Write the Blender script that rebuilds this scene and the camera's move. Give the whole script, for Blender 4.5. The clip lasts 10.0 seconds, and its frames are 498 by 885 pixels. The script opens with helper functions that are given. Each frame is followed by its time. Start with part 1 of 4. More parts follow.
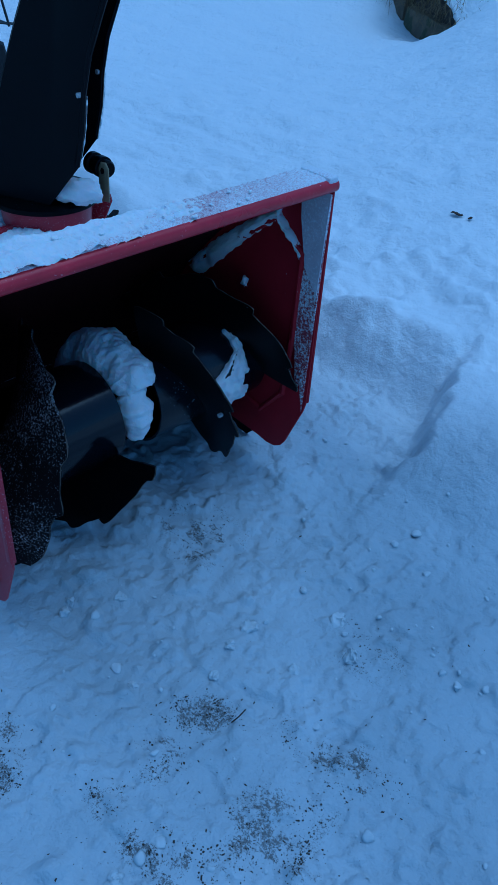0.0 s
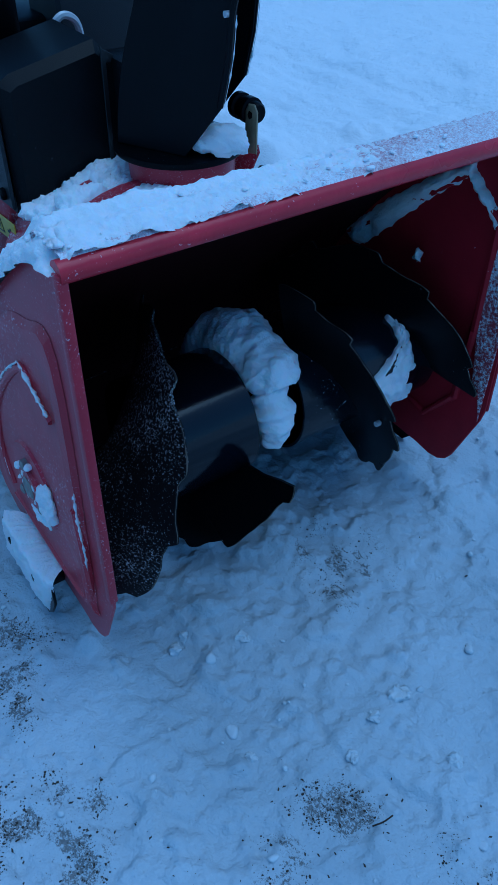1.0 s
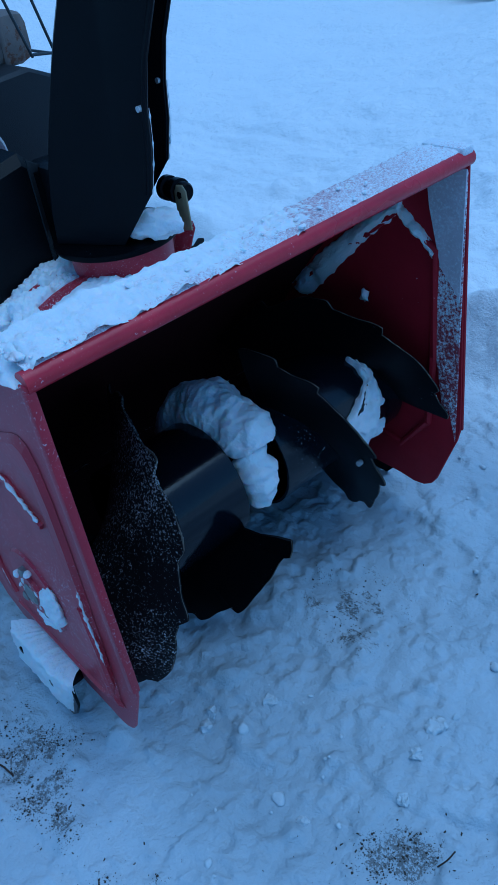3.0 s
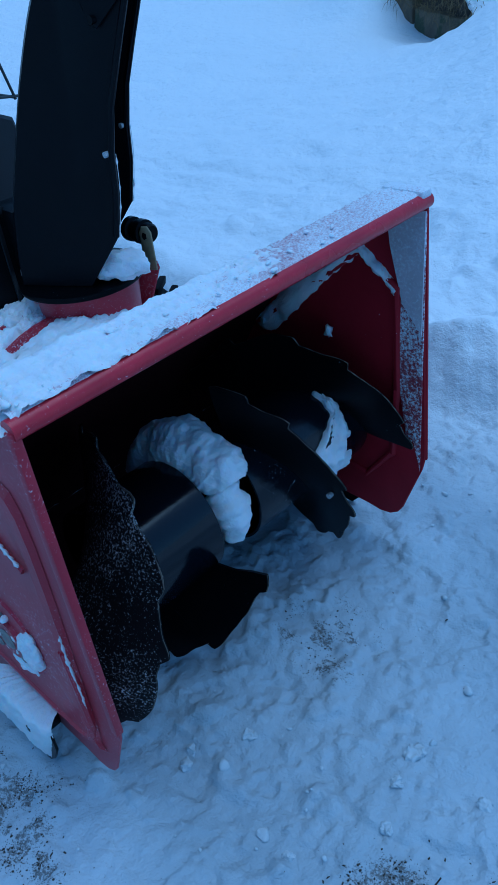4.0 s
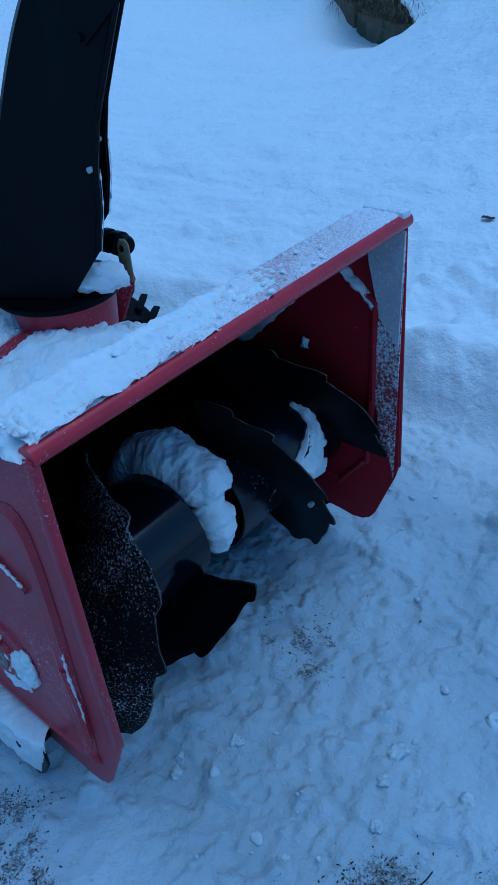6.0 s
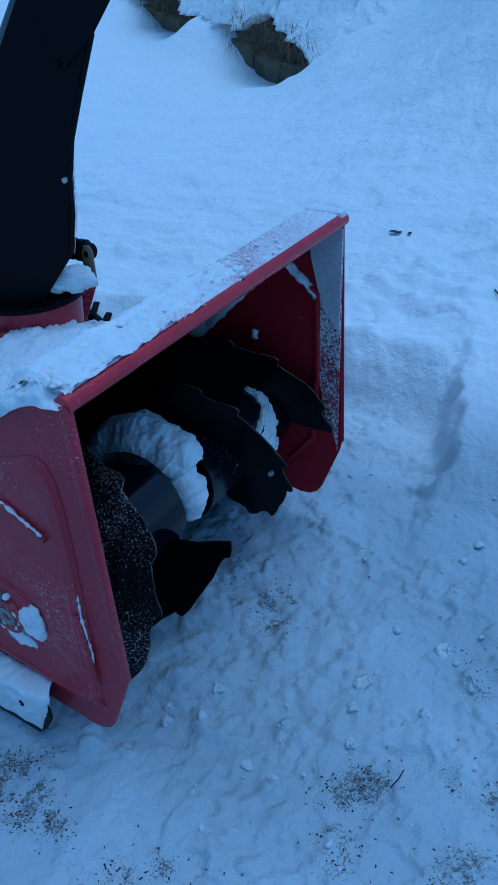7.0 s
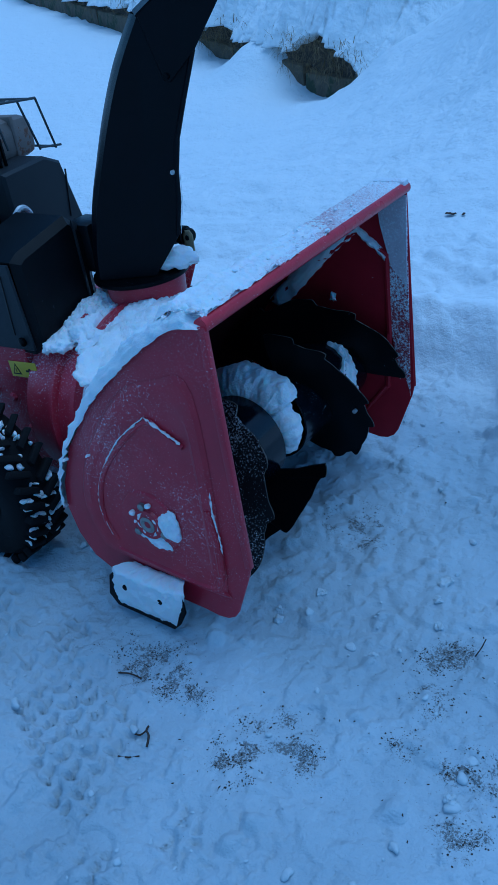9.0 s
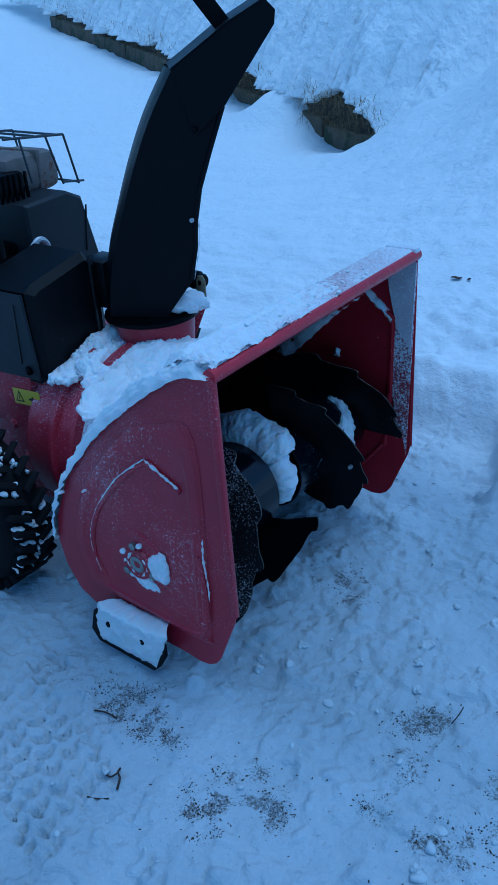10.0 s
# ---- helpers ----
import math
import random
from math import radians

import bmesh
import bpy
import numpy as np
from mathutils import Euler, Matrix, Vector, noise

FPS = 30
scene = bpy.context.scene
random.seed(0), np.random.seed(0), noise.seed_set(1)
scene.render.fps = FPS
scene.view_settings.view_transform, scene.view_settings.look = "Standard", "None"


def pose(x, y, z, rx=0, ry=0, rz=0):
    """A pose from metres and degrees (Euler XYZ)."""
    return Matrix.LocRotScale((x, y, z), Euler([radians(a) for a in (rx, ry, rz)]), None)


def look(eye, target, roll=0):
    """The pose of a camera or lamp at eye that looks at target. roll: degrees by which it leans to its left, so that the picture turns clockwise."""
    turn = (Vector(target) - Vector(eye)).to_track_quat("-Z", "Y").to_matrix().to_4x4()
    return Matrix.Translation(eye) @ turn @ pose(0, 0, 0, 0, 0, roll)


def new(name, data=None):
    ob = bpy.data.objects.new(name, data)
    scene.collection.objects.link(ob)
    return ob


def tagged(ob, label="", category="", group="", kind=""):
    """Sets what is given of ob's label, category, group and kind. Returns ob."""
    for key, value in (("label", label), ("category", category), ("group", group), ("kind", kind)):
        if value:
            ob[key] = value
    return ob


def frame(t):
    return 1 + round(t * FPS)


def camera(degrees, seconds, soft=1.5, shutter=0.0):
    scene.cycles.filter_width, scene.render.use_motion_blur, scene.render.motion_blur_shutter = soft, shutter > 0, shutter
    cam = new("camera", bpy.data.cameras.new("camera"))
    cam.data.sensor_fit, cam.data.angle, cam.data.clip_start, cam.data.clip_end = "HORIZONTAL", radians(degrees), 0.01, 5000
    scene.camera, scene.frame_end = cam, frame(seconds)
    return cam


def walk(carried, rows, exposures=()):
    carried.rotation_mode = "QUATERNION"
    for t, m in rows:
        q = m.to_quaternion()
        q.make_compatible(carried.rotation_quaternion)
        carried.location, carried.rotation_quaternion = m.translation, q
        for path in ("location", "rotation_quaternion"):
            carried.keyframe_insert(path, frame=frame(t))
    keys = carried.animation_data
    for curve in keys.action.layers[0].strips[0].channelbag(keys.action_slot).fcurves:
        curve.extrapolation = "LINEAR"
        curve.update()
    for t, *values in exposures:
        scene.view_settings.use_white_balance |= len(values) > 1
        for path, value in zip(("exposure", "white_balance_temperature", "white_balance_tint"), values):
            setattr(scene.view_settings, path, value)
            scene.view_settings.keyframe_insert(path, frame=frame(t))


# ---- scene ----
# ---- camera and its path ----
cam = camera(35.08, 10.0, soft=1.0)
PATH = [
    (0, (0.7325, -0.3377, 1.0020), (0.0416, 0.4225, 0.2052), 5.28),
    (0.5, (0.5922, -0.2281, 0.9132), (-0.0906, 0.4932, 0.0744), 6.06),
    (1, (0.5384, -0.2026, 0.8908), (-0.2605, 0.3763, 0.0442), 1.32),
    (1.5, (0.5248, -0.2005, 0.8883), (-0.2663, 0.3889, 0.0416), 0.55),
    (2, (0.5199, -0.2092, 0.8819), (-0.2647, 0.4036, 0.0459), -8.86),
    (2.5, (0.5390, -0.2068, 0.9046), (-0.2695, 0.4052, 0.0911), -9.54),
    (2.7, (0.5488, -0.2007, 0.8987), (-0.2764, 0.4234, 0.1116), -9.30),
    (3.8, (0.5293, -0.2206, 0.9352), (-0.2819, 0.4507, 0.1728), -8.05),
    (4, (0.5311, -0.2260, 0.9264), (-0.2557, 0.4898, 0.1790), -7.61),
    (4.5, (0.4431, -0.2860, 0.9281), (-0.2665, 0.4988, 0.1728), -7.85),
    (5, (0.4276, -0.2805, 0.9474), (-0.2745, 0.4979, 0.1785), -6.22),
    (5.2, (0.4545, -0.2661, 0.9622), (-0.2419, 0.5155, 0.1915), -5.70),
    (6.3, (0.4975, -0.2743, 0.9634), (-0.2103, 0.5075, 0.2033), -4.83),
    (6.5, (0.5091, -0.2936, 0.9542), (-0.1998, 0.4934, 0.2004), -4.83),
    (7, (0.5110, -0.4520, 0.9739), (-0.0854, 0.4470, 0.2487), -3.14),
    (7.5, (0.5445, -0.5967, 0.9693), (-0.0415, 0.3216, 0.2598), -4.80),
    (8, (0.6307, -0.6649, 0.9517), (0.0298, 0.2410, 0.2387), -5.34),
    (8.5, (0.6058, -0.6793, 0.9688), (-0.0714, 0.1821, 0.2694), -8.24),
    (9, (0.6068, -0.6996, 0.9781), (-0.0848, 0.1620, 0.2929), -8.99),
    (9.5, (0.5856, -0.7120, 0.9783), (-0.1087, 0.1622, 0.3121), -6.10),
    (10, (0.5976, -0.7077, 1.0083), (-0.0913, 0.1908, 0.3697), -3.47),
]
EXPOSURES = [(0, -0.38, 3760, -9), (0.6, -0.34, 3780, -9), (1.5, -0.03, 3920, -9), (2.5, -0.03, 3950, -9), (4, -0.06, 3950, -9), (4.5, -0.20, 3920, -9), (7, -0.20, 3900, -9), (8, -0.40, 3740, -9), (9, -0.16, 3850, -9), (9.5, -0.12, 3890, -9), (10, -0.10, 3920, -9)]
walk(cam, [(t, look(eye, target, roll)) for t, eye, target, roll in PATH], EXPOSURES)

# ---- world and light: deep dusk under an open sky ----
world = bpy.data.worlds.new("dusk_sky")
scene.world = world
world.use_nodes = True
wn = world.node_tree.nodes
sky = wn.new("ShaderNodeTexSky")
sky.sky_type, sky.sun_disc = "NISHITA", False
sky.sun_elevation, sky.sun_rotation = radians(72), radians(25)
wn["Background"].inputs[1].default_value = 0.11
world.node_tree.links.new(sky.outputs[0], wn["Background"].inputs[0])
sun = new("sun", bpy.data.lights.new("sun", "SUN"))
sun.data.energy, sun.data.angle, sun.data.color = 0.9, radians(60), (1.0, 0.97, 0.94)
sun.matrix_world = look((0.75, 0.30, 4.85), (0, 0, 0))


# ---- materials ----
def material(name, base, rough=0.5, metal=0.0, var=0.12, scale=30.0, bump=0.2, bump_scale=200.0, dirt=None, dirt_at=0.62, dirt_scale=60.0, dirt_soft=0.06, coat=0.0, spec=0.5, sheen=0.0, bump_dist=0.002):
    """A surface with a fine grain, a broad mottling, a relief, and, where given, a second colour in blotches (frost, dust)."""
    m = bpy.data.materials.new(name)
    m.use_nodes = True
    nt, b = m.node_tree, m.node_tree.nodes["Principled BSDF"]
    N, L = nt.nodes.new, nt.links.new
    co = N("ShaderNodeTexCoord")
    n1 = N("ShaderNodeTexNoise")
    n1.inputs["Scale"].default_value, n1.inputs["Detail"].default_value = scale, 6
    n2 = N("ShaderNodeTexNoise")
    n2.inputs["Scale"].default_value, n2.inputs["Detail"].default_value = scale / 7, 4
    L(co.outputs["Object"], n1.inputs["Vector"])
    L(co.outputs["Object"], n2.inputs["Vector"])
    add = N("ShaderNodeMath")
    L(n1.outputs[0], add.inputs[0])
    L(n2.outputs[0], add.inputs[1])
    ramp = N("ShaderNodeMapRange")
    ramp.inputs[1].default_value, ramp.inputs[2].default_value = 0.6, 1.4
    ramp.inputs[3].default_value, ramp.inputs[4].default_value = 1 - var, 1 + var
    L(add.outputs[0], ramp.inputs[0])
    mul = N("ShaderNodeVectorMath")
    mul.operation = "SCALE"
    mul.inputs[0].default_value = base
    L(ramp.outputs[0], mul.inputs["Scale"])
    colour = mul.outputs[0]
    rmix = N("ShaderNodeMapRange")
    rmix.inputs[1].default_value, rmix.inputs[2].default_value = 0.3, 0.7
    rmix.inputs[3].default_value, rmix.inputs[4].default_value = rough * 0.8, min(1, rough * 1.25)
    L(n2.outputs[0], rmix.inputs[0])
    roughness = rmix.outputs[0]
    if dirt:
        n3 = N("ShaderNodeTexNoise")
        n3.inputs["Scale"].default_value, n3.inputs["Detail"].default_value, n3.inputs["Roughness"].default_value = dirt_scale, 8, 0.7
        L(co.outputs["Object"], n3.inputs["Vector"])
        mix0 = N("ShaderNodeMath")
        mix0.operation = "MULTIPLY_ADD"
        mix0.inputs[1].default_value, mix0.inputs[2].default_value = 0.5, -0.25
        L(n2.outputs[0], mix0.inputs[0])
        plus = N("ShaderNodeMath")
        L(n3.outputs[0], plus.inputs[0])
        L(mix0.outputs[0], plus.inputs[1])
        mask = N("ShaderNodeMapRange")
        mask.inputs[1].default_value, mask.inputs[2].default_value = dirt_at, dirt_at + dirt_soft
        L(plus.outputs[0], mask.inputs[0])
        mx = N("ShaderNodeMix")
        mx.data_type = "RGBA"
        L(mask.outputs[0], mx.inputs["Factor"])
        L(colour, mx.inputs["A"])
        mx.inputs["B"].default_value = (*dirt, 1)
        colour = mx.outputs["Result"]
        mr = N("ShaderNodeMix")
        L(mask.outputs[0], mr.inputs["Factor"])
        L(roughness, mr.inputs["A"])
        mr.inputs["B"].default_value = 0.85
        roughness = mr.outputs[0]
    L(colour, b.inputs["Base Color"])
    L(roughness, b.inputs["Roughness"])
    b.inputs["Metallic"].default_value, b.inputs["Coat Weight"].default_value, b.inputs["Specular IOR Level"].default_value = metal, coat, spec
    b.inputs["Sheen Weight"].default_value, b.inputs["Sheen Roughness"].default_value = sheen, 0.35
    n4 = N("ShaderNodeTexNoise")
    n4.inputs["Scale"].default_value, n4.inputs["Detail"].default_value = bump_scale, 5
    L(co.outputs["Object"], n4.inputs["Vector"])
    bp = N("ShaderNodeBump")
    bp.inputs["Strength"].default_value, bp.inputs["Distance"].default_value = bump, bump_dist
    L(n4.outputs[0], bp.inputs["Height"])
    L(bp.outputs[0], b.inputs["Normal"])
    return m


WHITE = (0.80, 0.82, 0.86)
RED = material("red_paint", (0.30, 0.013, 0.034), 0.36, var=0.2, scale=25, bump=0.12, dirt=WHITE, dirt_at=0.58, dirt_scale=360, dirt_soft=0.11, sheen=0.05)
LIP_RED = material("glossy_red_lip", (0.36, 0.010, 0.028), 0.30, var=0.25, scale=40, bump=0.2, dirt=WHITE, dirt_at=0.68, dirt_scale=260, dirt_soft=0.06)
RED_FROST = material("frosted_red_paint", (0.28, 0.022, 0.040), 0.45, var=0.15, scale=25, bump=0.25, dirt=WHITE, dirt_at=0.55, dirt_scale=210, dirt_soft=0.15)
# housing red taken down to near-black for the shade inside; white blotches are frost
SHADED_HOUSING_RED = material("shade_darkened_housing_red", (0.020, 0.006, 0.007), 0.6, var=0.3, scale=25, bump=0.2, dirt=WHITE, dirt_at=0.76, dirt_scale=150, spec=0.05)
HEAVY_FROST = material("frost_crust", (0.22, 0.03, 0.05), 0.6, var=0.15, scale=60, bump=0.6, bump_scale=300, dirt=WHITE, dirt_at=0.44, dirt_scale=240, dirt_soft=0.16)
TOP_FROST = material("frosted_top_edge", (0.30, 0.03, 0.06), 0.6, var=0.2, scale=50, bump=0.8, bump_scale=260, dirt=WHITE, dirt_at=0.20, dirt_scale=420, dirt_soft=0.36)
SHEET_FROST = material("frost_sheet", (0.60, 0.55, 0.60), 0.6, var=0.12, scale=60, bump=0.5, bump_scale=300, dirt=WHITE, dirt_at=0.50, dirt_scale=240, dirt_soft=0.2)
RED_IN = material("red_paint_inside", (0.24, 0.010, 0.022), 0.5, spec=0.2, var=0.2, scale=25, bump=0.15, dirt=WHITE, dirt_at=0.73, dirt_scale=150)
BLACK = material("black_steel", (0.0018, 0.002, 0.003), 0.32, var=0.25, scale=40, bump=0.1, dirt=WHITE, dirt_at=0.735, dirt_scale=190, spec=0.09)
BLACK_SNOWY = material("snow_dusted_black_steel", (0.007, 0.0075, 0.009), 0.45, var=0.25, scale=40, bump=0.15, dirt=WHITE, dirt_at=0.555, dirt_scale=330, dirt_soft=0.14, spec=0.10)
PLASTIC = material("black_plastic", (0.0022, 0.0025, 0.0045), 0.45, var=0.3, scale=22, bump=0.25, bump_scale=900, dirt=WHITE, dirt_at=0.78, dirt_scale=150, spec=0.14)
COVER = material("worn_black_cover", (0.004, 0.0045, 0.006), 0.38, var=0.3, scale=22, bump=0.25, bump_scale=700, dirt=(0.06, 0.06, 0.07), dirt_at=0.68, dirt_scale=90, spec=0.15)
WORN = material("worn_blade_edge", (0.16, 0.14, 0.11), 0.45, metal=0.7, var=0.4, scale=60, bump=0.3)
GREYBOX = material("dark_grey_plastic", (0.013, 0.015, 0.019), 0.5, spec=0.35, var=0.15, scale=20, bump=0.25, bump_scale=800)
RUBBER = material("tyre_rubber", (0.004, 0.004, 0.005), 0.8, var=0.3, scale=30, bump=0.5, bump_scale=150, dirt=WHITE, dirt_at=0.72, dirt_scale=60, spec=0.2)
STEEL = material("bare_steel", (0.32, 0.31, 0.29), 0.45, metal=0.9, var=0.25, scale=80, bump=0.2)
ZINC = material("yellow_zinc", (0.30, 0.26, 0.16), 0.5, metal=0.6, var=0.3, scale=90, bump=0.3)
GLOSS = material("glossy_black_paint", (0.003, 0.004, 0.008), 0.14, var=0.2, scale=30, bump=0.06, dirt=WHITE, dirt_at=0.74, dirt_scale=170, spec=0.40)
WIRE = material("grey_wire", (0.06, 0.065, 0.07), 0.45, metal=0.4, var=0.2, bump=0.1)
DUSTY = material("dusty_muffler_metal", (0.20, 0.17, 0.15), 0.7, metal=0.3, var=0.35, scale=40, bump=0.5, bump_scale=90, dirt=(0.16, 0.09, 0.06), dirt_at=0.55, dirt_scale=40)
YELLOW = material("yellow_label", (0.62, 0.47, 0.03), 0.4, var=0.08, bump=0.05)
INK = material("black_ink", (0.01, 0.01, 0.01), 0.5, var=0.05, bump=0.02)
RIVET = material("pale_bolt", (0.55, 0.56, 0.58), 0.4, metal=0.3, var=0.1, bump=0.05)
SNOW = material("snow", (0.80, 0.815, 0.84), 0.7, var=0.05, scale=25, bump=0.55, bump_scale=240, spec=0.2, bump_dist=0.003)
BANK_SNOW = material("bank_snow", (0.90, 0.91, 0.92), 0.7, var=0.04, scale=6, bump=1.0, bump_scale=17, spec=0.2, bump_dist=0.035)
SNOW.node_tree.nodes["Principled BSDF"].inputs["Subsurface Weight"].default_value = 0.5
SNOW.node_tree.nodes["Principled BSDF"].inputs["Subsurface Radius"].default_value = (0.5, 0.8, 1.0)
SNOW.node_tree.nodes["Principled BSDF"].inputs["Subsurface Scale"].default_value = 0.008
CRUMB = material("packed_snow_crumb", (0.55, 0.59, 0.63), 0.7, var=0.08, scale=40, bump=0.5, bump_scale=240, spec=0.2, bump_dist=0.002)
SOIL = material("dark_soil", (0.045, 0.038, 0.03), 0.9, var=0.5, scale=30, bump=1.0, bump_scale=60)
GRASS = material("dry_grass", (0.20, 0.15, 0.07), 0.8, var=0.45, scale=20, bump=0.2)
STONE = material("weathered_timber", (0.11, 0.09, 0.06), 0.85, var=0.5, scale=14, bump=1.0, bump_scale=40, dirt=(0.05, 0.06, 0.03), dirt_at=0.55, dirt_scale=8)
TWIG = material("dead_twig", (0.045, 0.030, 0.022), 0.8, var=0.3, bump=0.3)


# ---- helpers for meshes ----
def part(name, bm, mat, parent=None, label="", smooth=True, recalc=True, crease=38):
    """One bmesh as one mesh object under a thing or under a part."""
    if recalc:
        bmesh.ops.recalc_face_normals(bm, faces=bm.faces)
    me = bpy.data.meshes.new(name)
    bm.to_mesh(me)
    bm.free()
    me.materials.append(mat)
    if smooth:
        me.polygons.foreach_set("use_smooth", [True] * len(me.polygons))
        me.set_sharp_from_angle(angle=radians(crease))
    ob = new(name, me)
    ob.parent = parent
    return tagged(ob, label)


def thing(name, label, category, group="", kind=""):
    return tagged(new(name), label, category, group, kind)


def block(size, centre, bevel=0.004, rot=None, bm=None, taper=1.0):
    """A bevelled box; taper narrows its top."""
    bm = bm or bmesh.new()
    m = Matrix.Translation(centre) @ (rot or Matrix()) @ Matrix.Diagonal((*size, 1))
    made = bmesh.ops.create_cube(bm, size=1)["verts"]
    for v in made:
        if v.co.z > 0:
            v.co.x *= taper
            v.co.y *= taper
        v.co = m @ v.co
    if bevel:
        edges = {e for v in made for e in v.link_edges}
        bmesh.ops.bevel(bm, geom=list(edges), offset=bevel, segments=2, affect="EDGES", profile=0.5)
    return bm


def tube(points, radius, sides=8, bm=None, closed=False):
    """A round bar along points."""
    bm = bm or bmesh.new()
    pts = [Vector(p) for p in points]
    rings = []
    up = Vector((0.123, 0.34, 0.93)).normalized()
    for i, p in enumerate(pts):
        a, b = pts[max(i - 1, 0)], pts[min(i + 1, len(pts) - 1)]
        d = (b - a).normalized()
        s = d.cross(up).normalized()
        w = s.cross(d)
        r = radius[i] if isinstance(radius, (list, tuple)) else radius
        rings.append([bm.verts.new(p + r * (math.cos(k) * s + math.sin(k) * w)) for k in (2 * math.pi * j / sides for j in range(sides))])
    for r0, r1 in zip(rings, rings[1:]):
        for j in range(sides):
            bm.faces.new((r0[j], r0[(j + 1) % sides], r1[(j + 1) % sides], r1[j]))
    bm.faces.new(rings[0][::-1])
    bm.faces.new(rings[-1])
    return bm


def lathe(profile, centre, axis="Y", sides=40, bm=None):
    """A body of revolution: profile of (radius, along)."""
    bm = bm or bmesh.new()
    rings = []
    for r, a in profile:
        ring = []
        for j in range(sides):
            k = 2 * math.pi * j / sides
            c, s = r * math.cos(k), r * math.sin(k)
            v = {"Y": (c, a, s), "Z": (c, s, a), "X": (a, c, s)}[axis]
            ring.append(bm.verts.new(Vector(centre) + Vector(v)))
        rings.append(ring)
    for r0, r1 in zip(rings, rings[1:]):
        for j in range(sides):
            bm.faces.new((r0[j], r0[(j + 1) % sides], r1[(j + 1) % sides], r1[j]))
    bm.faces.new(rings[0][::-1])
    bm.faces.new(rings[-1])
    return bm


def plate(outline, to_world, thickness, bevel=0.0015, bm=None):
    """A sheet cut to an outline of (a, b); to_world(a, b, c) places it, c running through its thickness."""
    bm = bm or bmesh.new()
    lo = [bm.verts.new(to_world(a, b, 0)) for a, b in outline]
    hi = [bm.verts.new(to_world(a, b, thickness)) for a, b in outline]
    n = len(outline)
    f = [bm.faces.new(lo), bm.faces.new(hi[::-1])]
    edges = [e for q in f for e in q.edges]
    for i in range(n):
        bm.faces.new((lo[i], hi[i], hi[(i + 1) % n], lo[(i + 1) % n]))
    if bevel:
        bmesh.ops.bevel(bm, geom=edges, offset=bevel, segments=1, affect="EDGES")
    return bm


def spline(points, steps=6, closed=False):
    """Points along a smooth curve through the given ones."""
    P = [Vector(p) for p in points]
    n, out = len(P), []
    for i in range(n if closed else n - 1):
        p0, p1, p2, p3 = (P[(i + k) % n] if closed else P[min(max(i + k, 0), n - 1)] for k in (-1, 0, 1, 2))
        for j in range(steps):
            t = j / steps
            out.append(0.5 * ((2 * p1) + (p2 - p0) * t + (2 * p0 - 5 * p1 + 4 * p2 - p3) * t * t + (3 * p1 - p0 - 3 * p2 + p3) * t ** 3))
    if not closed:
        out.append(P[-1])
    return out


def hash2(i, j, seed):
    v = np.sin(i * 127.1 + j * 311.7 + seed * 74.7) * 43758.5453
    return v - np.floor(v)


def vnoise(x, y, seed=0):
    """Smooth value noise on arrays, 0 to 1."""
    i, j = np.floor(x), np.floor(y)
    f, g = x - i, y - j
    f, g = f * f * f * (f * (f * 6 - 15) + 10), g * g * g * (g * (g * 6 - 15) + 10)
    a, b, c, d = hash2(i, j, seed), hash2(i + 1, j, seed), hash2(i, j + 1, seed), hash2(i + 1, j + 1, seed)
    return a + (b - a) * f + (c - a) * g + (a - b - c + d) * f * g


def fbm(x, y, scale, octaves=4, seed=0, gain=0.5):
    total, amp, norm = 0, 1.0, 0
    for o in range(octaves):
        c, s = math.cos(o * 1.1), math.sin(o * 1.1)
        total = total + amp * vnoise((x * c - y * s) * scale * 2 ** o + 17.3 * o, (x * s + y * c) * scale * 2 ** o + 9.1 * o, seed + o)
        norm += amp
        amp *= gain
    return total / norm - 0.5


def smooth01(v, a, b):
    t = np.clip((v - a) / (b - a), 0, 1)
    return t * t * (3 - 2 * t)


def snow_mesh(name, bm, parent=None, label="", lump=0.006, scale=40.0, seed=0.0, fine=0.003):
    """Roughens a snow body with lumps and crumbs, and links it."""
    bmesh.ops.recalc_face_normals(bm, faces=bm.faces)
    bm.normal_update()
    moved = [(v, v.normal.copy()) for v in bm.verts]
    for v, n in moved:
        q = v.co * scale + Vector((seed, seed * 1.7, 0))
        v.co += n * (lump * noise.noise(q) + fine * noise.noise(q * 3.1) + 0.5 * fine * noise.noise(q * 7.3))
    return part(name, bm, SNOW, parent, label, crease=170)


# ---- ground: one sheet of snow ----
WALL_P, WALL_D = Vector((-1.5, 3.25)), Vector((-0.886, 0.464))


